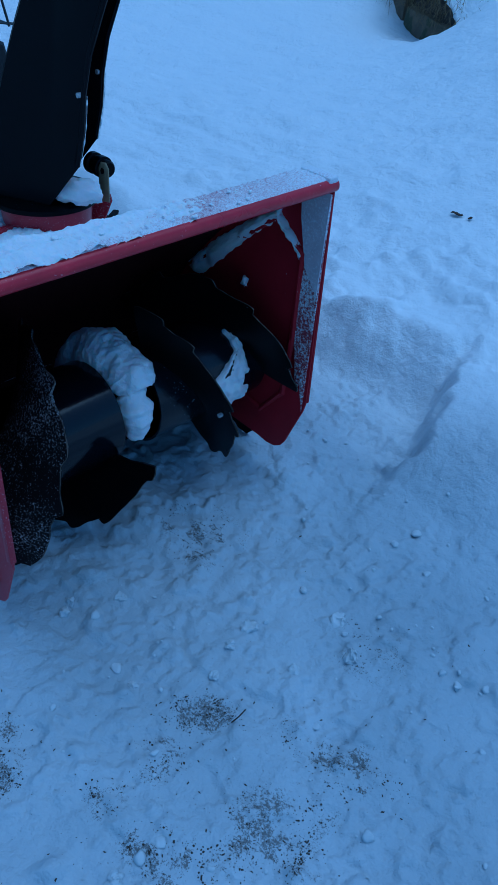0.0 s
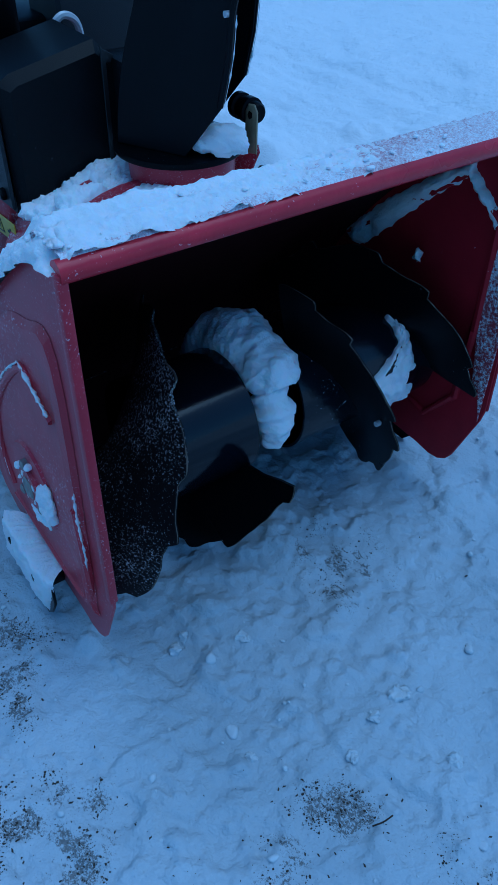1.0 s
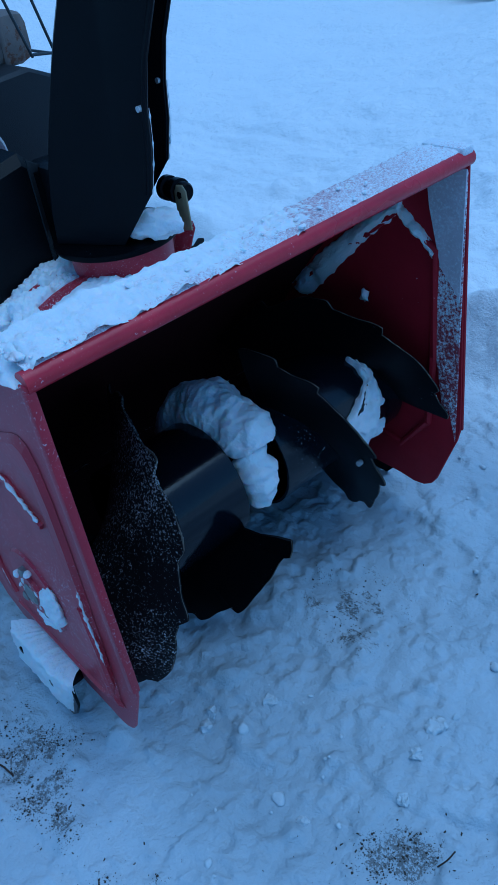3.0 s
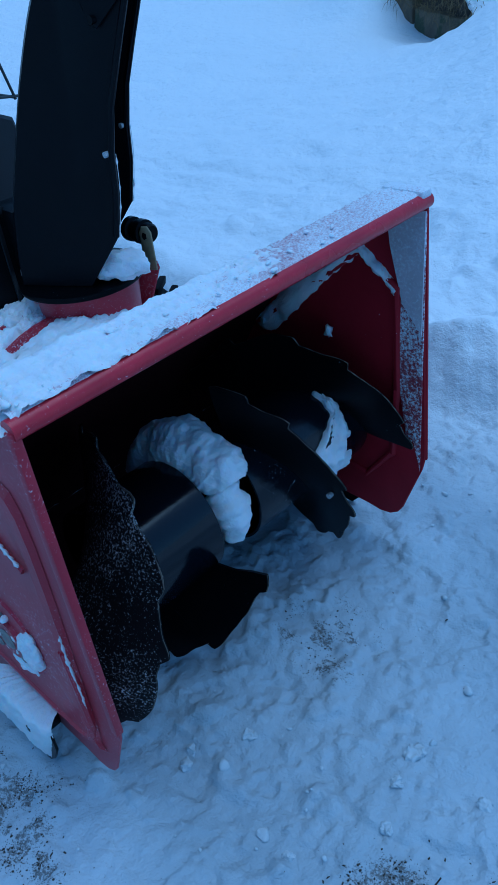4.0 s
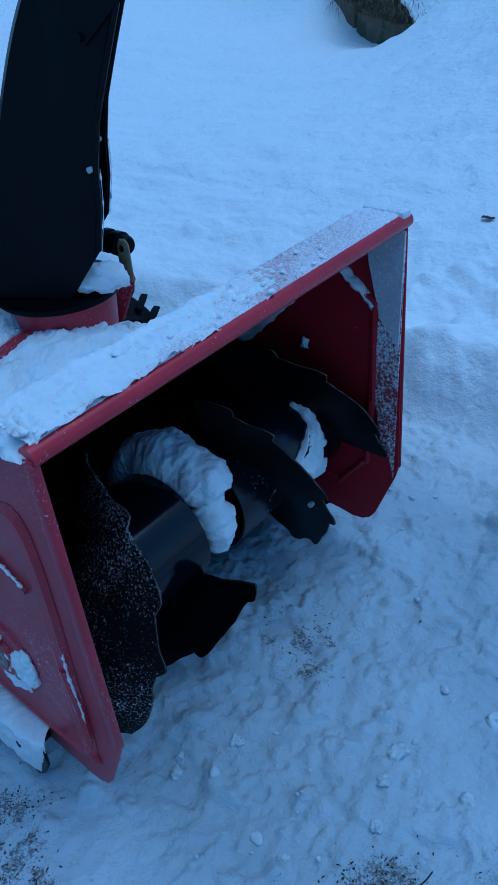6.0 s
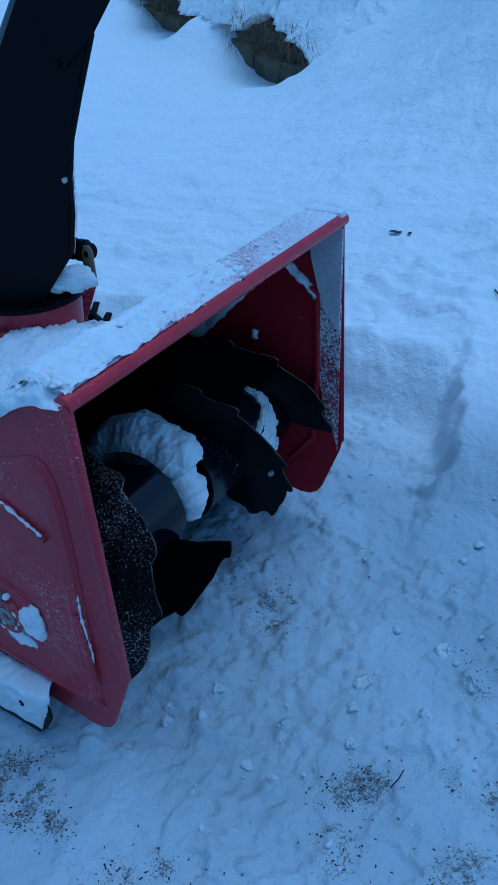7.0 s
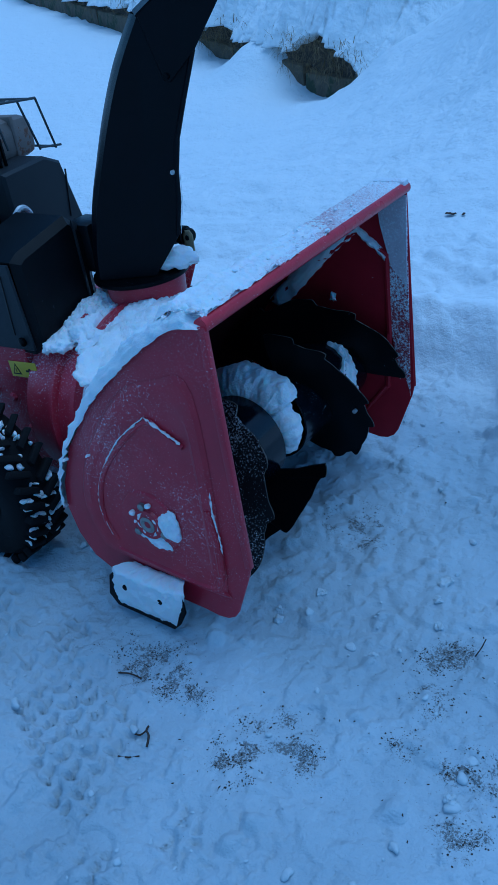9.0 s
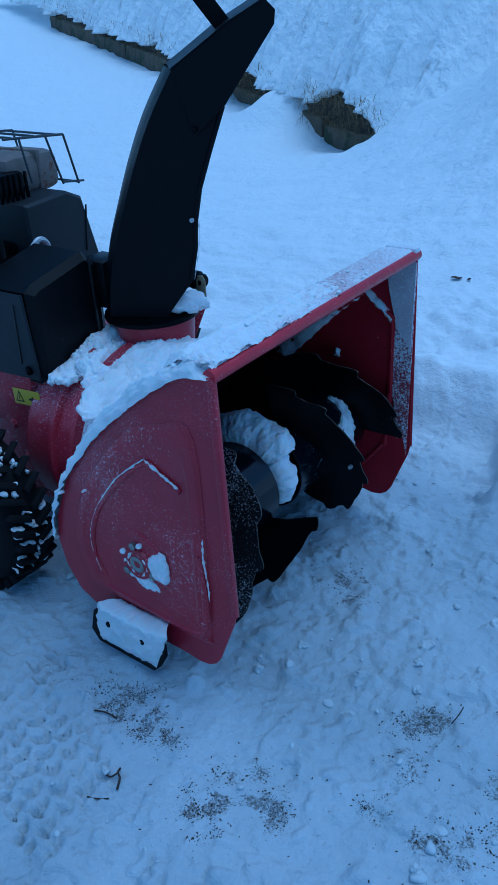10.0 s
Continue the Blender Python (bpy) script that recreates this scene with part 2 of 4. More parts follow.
def ground_height(x, y):
    # the cleared lane ends at a cut face of snow
    wob = 0.045 * fbm(x, y, 6, 4, 5)
    foot = 0.945 + 0.025 * np.sin(x * 9.0 + 1.0)
    edge = 0.065 + 0.23 * (1.0 - y)
    past = smooth01(x - edge, -0.03, 0.10)
    bank = smooth01(y - foot + wob + 0.10 * past + 0.016 * fbm(x, y, 15, 2, 8), -0.035, 0.105 + 0.30 * past)
    slab = smooth01(x - edge + 2.0 * wob + 0.03 * fbm(x, y, 22, 2, 6), -0.012, 0.045) * smooth01(y, 0.42, 1.0) * (1 - bank)
    s = (x - WALL_P.x) * WALL_D.x + (y - WALL_P.y) * WALL_D.y
    q = (x - WALL_P.x) * 0.464 + (y - WALL_P.y) * 0.886
    back = smooth01(y, 1.0, 3.0)
    top = 0.145 + 0.085 * smooth01(y, 0.98, 1.7) - 0.02 * back
    climb = 0.095 * np.clip(s, 0, 30) * back
    heap = 1.5 * np.exp(-(((s + 1.45) / 1.05) ** 2 + ((q - 1.0) / 0.95) ** 2)) + 0.9 * np.exp(-(((s + 4.2) / 2.5) ** 2 + ((q - 1.5) / 1.3) ** 2))
    peaks = 0.20 * np.exp(-(((s - 0.95) / 0.24) ** 2 + ((q - 0.02) / 0.26) ** 2)) + 0.17 * np.exp(-(((s - 2.2) / 0.40) ** 2 + ((q - 0.02) / 0.3) ** 2)) + 0.10 * np.exp(-((s + 0.30) / 0.22) ** 2 - ((q - 0.05) / 0.3) ** 2)
    dip = 0.06 * np.exp(-((s - 0.28) / 0.30) ** 2 - ((q + 0.05) / 0.25) ** 2)
    h = bank * (top + climb + heap + peaks - dip) + slab * (0.030 + 0.105 * smooth01(y, 0.66, 0.90)) + 0.03 * (1 - bank) * (1 - slab) * smooth01(y - foot, -0.22, 0.0)
    rough = np.maximum(bank * (1 - smooth01(y + 0.5 * np.clip(-x - 0.1, 0, 2), 1.25, 2.2)), 0.35 * slab)
    virgin = bank * (1 - rough)
    packed = 1 - np.maximum(bank, slab)
    h = h + packed * (0.030 * fbm(x, y, 3.5, 3, 21) + 0.011 * fbm(x * 0.6, y, 13, 4, 31) + 0.008 * fbm(x, y, 46, 3, 41))
    # thin plates of crust with broken rims
    h = h + packed * (0.0055 * smooth01(fbm(x, y, 8, 4, 23, 0.6), 0.02, 0.045) + 0.004 * smooth01(fbm(x, y, 17, 4, 27, 0.6), 0.05, 0.075) - 0.005 * smooth01(fbm(x, y, 12, 4, 29, 0.65), 0.11, 0.15))
    h = h + packed * smooth01(x, 0.0, 0.1) * 0.006 * fbm(x + 0.25 * y, (y - 0.25 * x) * 0.14, 55, 2, 47) * smooth01(y, -0.05, 0.1)
    h = h + packed * 0.07 * np.clip(fbm(x, y, 19, 2, 51) - 0.20, 0, 1)
    h = h + virgin * (0.05 * fbm(x, y, 1.3, 3, 61) + 0.046 * fbm(x * 0.6 + y * 0.5, y * 2.0 - x * 0.5, 6, 4, 71) + 0.024 * fbm(x, y, 24, 3, 75) + np.clip(heap, 0, 1) * (0.12 * fbm(x, y, 4.5, 4, 83) + 0.10 * fbm(s * 9 + 0.8 * fbm(x, y, 2.5, 2, 84), q * 2.0, 1.0, 3, 85)))
    h = h + rough * (0.075 * fbm(x, y, 6, 4, 81) + 0.07 * np.clip(fbm(x, y, 13, 2, 91) - 0.05, 0, 1) - 0.06 * np.clip(fbm(x, y, 10, 2, 95) - 0.16, 0, 1))
    # lug marks of an old wheel track
    a, b = (x + 0.3) * 0.900 - (y + 0.19) * 0.436, (x + 0.3) * 0.436 + (y + 0.19) * 0.900
    b = b + 0.006 * np.sin(a * 7)
    print_on = smooth01(-np.abs(b), -0.090, -0.070) * smooth01(a, -0.9, -0.5) * (1 - smooth01(a, 0.30, 0.55)) * smooth01(np.abs(y + 0.02), 0.04, 0.08)
    column = np.floor((b + 0.085) / 0.034)
    fb = (b + 0.085) / 0.034 - column
    u = (a + 0.55 * np.abs(b) * np.sign(fb - 0.5) * 0.2 - 0.014 * np.sin(fb * math.pi) + 0.005 * fbm(x, y, 20, 2, 98)) / 0.036 + 0.5 * (column % 2)
    u = u - np.floor(u)
    lug = smooth01(u, 0.10, 0.17) * (1 - smooth01(u, 0.20, 0.62)) * smooth01(fb, 0.04, 0.22) * (1 - smooth01(fb, 0.78, 0.96))
    h = h - print_on * 0.017 * lug * np.clip(0.55 + 4.0 * fbm(x, y, 9, 3, 99), 0.0, 1.2)
    # the bucket has shaved its own lane a little lower
    h = h - 0.012 * smooth01(x, -0.10, 0.05) * smooth01(y, -0.02, 0.10) * packed
    return h


# bare, gritty spots: place, reach and number of crumbs
PATCHES = [(0.258, 0.098, 0.024, 80), (0.283, 0.140, 0.028, 110), (0.287, 0.035, 0.028, 70), (0.286, -0.055, 0.023, 60), (0.370, -0.057, 0.028, 90), (0.403, -0.146, 0.030, 90),
           (0.430, -0.030, 0.036, 80), (0.462, 0.065, 0.050, 220), (0.541, -0.073, 0.026, 40), (0.465, 0.205, 0.048, 120), (0.377, 0.197, 0.026, 40), (0.475, 0.130, 0.028, 60),
           (0.475, -0.144, 0.018, 30), (0.080, -0.187, 0.032, 190), (0.106, -0.216, 0.018, 60), (0.064, -0.130, 0.022, 70), (0.111, -0.097, 0.020, 40), (0.152, -0.138, 0.030, 120),
           (-0.165, -0.108, 0.042, 200), (-0.110, -0.112, 0.034, 150), (-0.045, -0.130, 0.028, 100), (-0.225, -0.110, 0.030, 60), (0.000, 0.360, 0.055, 110), (0.36, 0.40, 0.05, 40)]


def grit_mask(x, y):
    g = 0.0 * x
    for cx, cy, reach, count in PATCHES:
        g = np.maximum(g, min(1.0, count / 90) * np.exp(-(((x - cx) / reach) ** 2 + ((y - cy) / reach) ** 2) * 0.7))
    return g * np.clip(0.35 + 5.0 * fbm(x, y, 34, 4, 7, 0.65), 0, 1.4)


def axis_lines(lo, hi, step, far):
    core = np.arange(lo, hi + step / 2, step)
    grow, d, a = [], step, 0.0
    while a < far:
        d *= 1.035
        a += d
        grow.append(a)
    grow = np.array(grow)
    return np.concatenate([(lo - grow)[::-1], core, hi + grow])


def sheet_mesh(name, X, Y, Z):
    ny, nx = X.shape
    co = np.stack([X, Y, Z], -1).reshape(-1, 3)
    idx = np.arange(nx * ny).reshape(ny, nx)
    quads = np.stack([idx[:-1, :-1], idx[:-1, 1:], idx[1:, 1:], idx[1:, :-1]], -1).reshape(-1, 4)
    me = bpy.data.meshes.new(name)
    me.vertices.add(len(co))
    me.vertices.foreach_set("co", co.ravel())
    me.loops.add(quads.size)
    me.loops.foreach_set("vertex_index", quads.ravel())
    me.polygons.add(len(quads))
    me.polygons.foreach_set("loop_start", np.arange(0, quads.size, 4))
    me.polygons.foreach_set("use_smooth", np.ones(len(quads), bool))
    me.update(calc_edges=True)
    return me


gx, gy = axis_lines(-0.60, 0.66, 0.004, 160), axis_lines(-0.50, 1.25, 0.004, 160)
GX, GY = np.meshgrid(gx, gy)
ground_me = sheet_mesh("ground", GX, GY, ground_height(GX, GY))
grit_at = ground_me.attributes.new("grit", "FLOAT", "POINT")
grit_at.data.foreach_set("value", grit_mask(GX, GY).ravel())


def snow_ground_material():
    """Packed snow with gritty, earthy patches in the cleared lane."""
    m = bpy.data.materials.new("snow_ground")
    m.use_nodes = True
    nt, b = m.node_tree, m.node_tree.nodes["Principled BSDF"]
    N, L = nt.nodes.new, nt.links.new
    geo = N("ShaderNodeTexCoord")

    def noise_node(scale, detail=4, rough=0.5):
        n = N("ShaderNodeTexNoise")
        n.inputs["Scale"].default_value, n.inputs["Detail"].default_value, n.inputs["Roughness"].default_value = scale, detail, rough
        L(geo.outputs["Object"], n.inputs["Vector"])
        return n.outputs[0]

    def ranged(value, a, b_, c=0.0, d=1.0):
        r = N("ShaderNodeMapRange")
        for k, q in zip((1, 2, 3, 4), (a, b_, c, d)):
            r.inputs[k].default_value = q
        L(value, r.inputs[0])
        return r.outputs[0]

    def times(p, q):
        r = N("ShaderNodeMath")
        r.operation = "MULTIPLY"
        L(p, r.inputs[0])
        L(q, r.inputs[1])
        return r.outputs[0]

    xyz = N("ShaderNodeSeparateXYZ")
    L(geo.outputs["Object"], xyz.inputs[0])
    spot = N("ShaderNodeAttribute")
    spot.attribute_name = "grit"
    blotch = ranged(spot.outputs["Fac"], 0.05, 0.7)
    grain = N("ShaderNodeMath")
    L(noise_node(230, 6, 0.85), grain.inputs[0])
    L(ranged(blotch, 0, 1, -0.09, 0.055), grain.inputs[1])
    dirt = times(ranged(blotch, 0.0, 0.25), ranged(grain.outputs[0], 0.51, 0.555))
    fresh = ranged(xyz.outputs[1], 0.75, 1.05)
    tint = ranged(noise_node(3.0, 3), 0.35, 0.65)
    c1 = N("ShaderNodeMix")
    c1.data_type = "RGBA"
    L(tint, c1.inputs["Factor"])
    # packed lane snow: dirtier, and darkened further for the shading near the camera
    c1.inputs["A"].default_value, c1.inputs["B"].default_value = (0.405, 0.452, 0.505, 1), (0.53, 0.578, 0.635, 1)
    earth = N("ShaderNodeMix")
    earth.data_type = "RGBA"
    L(noise_node(45, 4), earth.inputs["Factor"])
    earth.inputs["A"].default_value, earth.inputs["B"].default_value = (0.022, 0.021, 0.02, 1), (0.15, 0.14, 0.125, 1)
    c3 = N("ShaderNodeMix")
    c3.data_type = "RGBA"
    L(fresh, c3.inputs["Factor"])
    L(c1.outputs["Result"], c3.inputs["A"])
    c3.inputs["B"].default_value = (0.86, 0.87, 0.885, 1)
    c2 = N("ShaderNodeMix")
    c2.data_type = "RGBA"
    L(ranged(dirt, 0, 1, 0, 0.80), c2.inputs["Factor"])
    L(c3.outputs["Result"], c2.inputs["A"])
    L(earth.outputs["Result"], c2.inputs["B"])
    L(c2.outputs["Result"], b.inputs["Base Color"])
    b.inputs["Roughness"].default_value, b.inputs["Specular IOR Level"].default_value = 0.65, 0.25
    b1 = N("ShaderNodeBump")
    b1.inputs["Strength"].default_value, b1.inputs["Distance"].default_value = 0.9, 0.009
    L(noise_node(42, 6, 0.6), b1.inputs["Height"])
    b2 = N("ShaderNodeBump")
    b2.inputs["Strength"].default_value, b2.inputs["Distance"].default_value = 0.6, 0.002
    L(noise_node(300, 3), b2.inputs["Height"])
    L(b1.outputs[0], b2.inputs["Normal"])
    b3 = N("ShaderNodeBump")
    b3.inputs["Distance"].default_value = 0.018
    L(ranged(xyz.outputs[1], 0.9, 1.5, 0.0, 1.0), b3.inputs["Strength"])
    L(noise_node(15, 5, 0.6), b3.inputs["Height"])
    L(b2.outputs[0], b3.inputs["Normal"])
    L(b3.outputs[0], b.inputs["Normal"])
    return m


SNOW_GROUND = snow_ground_material()
ground_me.materials.append(SNOW_GROUND)
tagged(new("ground", ground_me), "packed and drifted blue-white snow with gritty bare patches", "snow", kind="structure")

# ---- the snow blower ----
WIDTH = 0.605
HUB = Vector((-0.178, 0.0, 0.217))
blower = thing("snow_blower", "red two-stage snow blower with black chute on packed snow", "snow blower")

OUTLINE = [(0.0, 0.588), (-0.045, 0.582), (-0.09, 0.556), (-0.145, 0.516), (-0.21, 0.462), (-0.272, 0.400), (-0.338, 0.318),
           (-0.378, 0.236), (-0.390, 0.183), (-0.379, 0.124), (-0.353, 0.080), (-0.315, 0.060)]
SIDE = OUTLINE + [(-0.10, 0.052), (-0.075, 0.047), (-0.055, 0.050), (-0.040, 0.060), (-0.030, 0.075), (0.004, 0.165), (0.009, 0.185), (0.009, 0.20)]


def side_plate(y, out):
    """The pressed side of the auger housing, with its raised ribs; out is the side that shows outwards."""
    t = 0.004
    bm = plate(SIDE, lambda a, b, c: (a, y + out * (c - t), b), t, 0.0012)
    p = part("side_plate", bm, RED if out < 0 else RED_IN, blower, "red side plate dusted with frost")
    # front flange folded outwards
    bm = block((0.012 if out < 0 else 0.005, 0.010 if out < 0 else 0.005, 0.40), (0.0045, y + out * 0.001, 0.386), 0.002, pose(0, 0, 0, 0, -1.2, 0))
    # far flange takes the darker red to carry the shadow on its edge
    part("front_flange", bm, RED if out < 0 else RED_IN, p)
    # pressed relief: a raised outer field with a rib
    field = [(-0.04, 0.48), (-0.11, 0.488), (-0.185, 0.455), (-0.26, 0.37), (-0.315, 0.28), (-0.335, 0.20), (-0.318, 0.135), (-0.285, 0.112), (-0.06, 0.10), (-0.045, 0.12), (-0.04, 0.2)]
    bm = bmesh.new()
    loop = spline([(a, 0, b) for a, b in field], 5, True)
    mid = Vector((-0.17, 0, 0.27))
    rows = []
    for k, d in ((1.0, 0.0005), (0.955, 0.006), (0.85, 0.007), (0.80, 0.0045), (0.4, 0.0045)):
        rows.append([bm.verts.new((mid.x + (q.x - mid.x) * k, y + out * d, mid.z + (q.z - mid.z) * k)) for q in loop])
    n = len(loop)
    for r0, r1 in zip(rows, rows[1:]):
        for i in range(n):
            bm.faces.new((r0[i], r0[(i + 1) % n], r1[(i + 1) % n], r1[i]))
    bm.faces.new(rows[-1])
    part("pressed_panel", bm, RED if out < 0 else RED_IN, p, crease=20)
    # hooked rib round the bearing
    rib = spline([(-0.073, 0, 0.387), (-0.105, 0, 0.403), (-0.136, 0, 0.418), (-0.20, 0, 0.365), (-0.257, 0, 0.297), (-0.283, 0, 0.24), (-0.288, 0, 0.19), (-0.272, 0, 0.148)], 5)
    part("raised_rib", tube([(q.x, y + out * 0.004, q.z) for q in rib], 0.0055, 8), RED if out < 0 else RED_IN, p)
    rib = spline([(-0.05, 0, 0.28), (-0.045, 0, 0.2), (-0.052, 0, 0.135), (-0.08, 0, 0.115), (-0.18, 0, 0.122), (-0.27, 0, 0.130)], 5)
    part("lower_rib", tube([(q.x, y + out * 0.004, q.z) for q in rib], 0.0065, 8), RED if out < 0 else RED_IN, p)
    boss = part("bearing_boss", lathe([(0.062, y + out * 0.003), (0.058, y + out * 0.008), (0.03, y + out * 0.009), (0.028, y + out * 0.014)], (HUB.x, 0, HUB.z), sides=32), RED, p)
    part("bearing_cap", lathe([(0.015, y + out * 0.008), (0.015, y + out * 0.015), (0.011, y + out * 0.017), (0.005, y + out * 0.013)], (HUB.x, 0, HUB.z), sides=24), STEEL, boss, "steel bearing cap")
    for k in range(3):
        a = radians(100 + 120 * k)
        part("bolt", lathe([(0.007, y + out * 0.008), (0.007, y + out * 0.015), (0.004, y + out * 0.017)], (HUB.x + 0.034 * math.cos(a), 0, HUB.z + 0.034 * math.sin(a)), sides=6), STEEL, boss)
    return p


side_plate(0.0, -1)
side_plate(WIDTH, 1)
# curved back of the auger housing, from the lip over the top to the scraper
prof = [Vector((a, 0, b)) for a, b in OUTLINE]
prof = spline(prof, 4) + [Vector((-0.29, 0, 0.053)), Vector((-0.265, 0, 0.048))]
bm = bmesh.new()
rows = []
for k, q in enumerate(prof):
    a, b = prof[max(k - 1, 0)], prof[min(k + 1, len(prof) - 1)]
    d = (b - a).normalized()
    nrm = Vector((-d.z, 0, d.x))
    nrm = nrm if nrm.dot(Vector((HUB.x, 0, HUB.z)) - q) > 0 else -nrm
    rows.append([bm.verts.new(q + Vector((0, yy, 0)) + nrm * off) for off in (0.0005, 0.004) for yy in (0.0035, WIDTH - 0.0035)])
for r0, r1 in zip(rows, rows[1:]):
    bm.faces.new((r0[0], r0[1], r1[1], r1[0]))
    bm.faces.new((r0[2], r1[2], r1[3], r0[3]))
    bm.faces.new((r0[0], r1[0], r1[2], r0[2]))
    bm.faces.new((r0[1], r0[3], r1[3], r1[1]))
# the shade inside the housing is put into this colour
part("auger_housing", bm, SHADED_HOUSING_RED, blower, "curved red sheet-steel housing, coloured near-black for inner shade")
part("top_lip", tube([(-0.001, -0.003, 0.586), (-0.001, WIDTH * 0.5, 0.586), (-0.001, WIDTH + 0.003, 0.586)], 0.0105, 16), LIP_RED, blower, "glossy red front lip")
bm = bmesh.new()
rows = []
for i in range(26):
    x = -0.060 + 0.064 * i / 25
    rows.append([])
    for j in range(261):
        y = 0.002 + (WIDTH - 0.004) * j / 260
        lift = 0.0022 * noise.noise(Vector((x * 150, y * 120, 2))) + 0.0015 * noise.noise(Vector((x * 420, y * 330, 6)))
        edge_ = min(i, 25 - i, 2) / 2
        rows[-1].append(bm.verts.new((x, y, 0.5895 + edge_ * (0.0095 + lift))))
for r0, r1 in zip(rows, rows[1:]):
    for j in range(260):
        bm.faces.new((r0[j], r0[j + 1], r1[j + 1], r1[j]))
part("top_rail", bm, TOP_FROST, blower, "frosted red folded top edge", crease=180)
part("corner_cap", block((0.062, 0.022, 0.013), (-0.024, WIDTH - 0.008, 0.5955), 0.004), TOP_FROST, blower, "folded red end of the top rail")
part("scraper_bar", block((0.05, WIDTH - 0.012, 0.005), (-0.285, WIDTH / 2, 0.043), 0.0015), BLACK, blower)


def skid_shoe(y, out):
    shape = [(-0.306, 0.030), (-0.290, 0.007), (-0.158, 0.004), (-0.140, 0.024), (-0.122, 0.058), (-0.122, 0.092), (-0.130, 0.097), (-0.27, 0.100), (-0.292, 0.078)]
    s = part("skid_shoe", plate(shape, lambda a, b, c: (a, y + out * (0.026 + c), b), 0.004, 0.001), BLACK, blower, "black steel skid shoe caked with snow")
    part("shoe_bracket", block((0.10, 0.027, 0.035), (-0.20, y + out * 0.0135, 0.078), 0.003), BLACK, s)
    for px in (-0.25, -0.17):
        part("bolt", lathe([(0.007, y + out * 0.029), (0.007, y + out * 0.035), (0.005, y + out * 0.038), (0.003, y + out * 0.038)], (px, 0, 0.070), sides=12), BLACK, s)
    return s


skid_shoe(0.0, -1)
skid_shoe(WIDTH, 1)

# impeller housing behind the auger
imp = part("impeller_housing", lathe([(0.155, -0.60), (0.185, -0.595), (0.190, -0.47), (0.205, -0.455), (0.205, -0.445), (0.19, -0.44), (0.18, -0.438)], (0, 0.305, 0.232), "X", 48), RED, blower, "round red fan housing")
part("housing_band", lathe([(0.15, -0.441), (0.189, -0.441), (0.189, -0.393), (0.15, -0.391)], (0, 0.305, 0.232), "X", 48), TOP_FROST, imp, "frost-covered band of the fan housing")
part("housing_ridge", lathe([(0.192, -0.520), (0.200, -0.516), (0.200, -0.508), (0.192, -0.504)], (0, 0.305, 0.232), "X", 48), RED, imp)

# ---- auger at rest ----
DRUM = 0.088


def drum(y0, y1, name, parent, label):
    """A hollow steel drum round the shaft, open at its inner end."""
    prof_ = [(DRUM, y0), (DRUM, y1), (DRUM - 0.004, y1), (DRUM - 0.004, y0)] if y0 < 0.2 else [(DRUM, y1), (DRUM, y0), (DRUM - 0.004, y0), (DRUM - 0.004, y1)]
    return part(name, lathe(prof_, (HUB.x, 0, HUB.z), sides=96), GLOSS, parent, label)


auger = part("auger", lathe([(0.012, 0.002), (0.016, 0.004), (0.016, WIDTH - 0.004), (0.012, WIDTH - 0.002)], (HUB.x, 0, HUB.z), sides=24), BLACK, blower, "black steel auger with serrated flights")
part("gearbox", lathe([(0.030, 0.235), (0.052, 0.25), (0.060, 0.28), (0.060, 0.325), (0.052, 0.355), (0.030, 0.37)], (HUB.x, 0, HUB.z), sides=32), BLACK, auger)
drum(0.135, 0.270, "drum", auger, "glossy black steel drum")
drum(0.345, WIDTH - 0.012, "drum", auger, "glossy black steel drum")


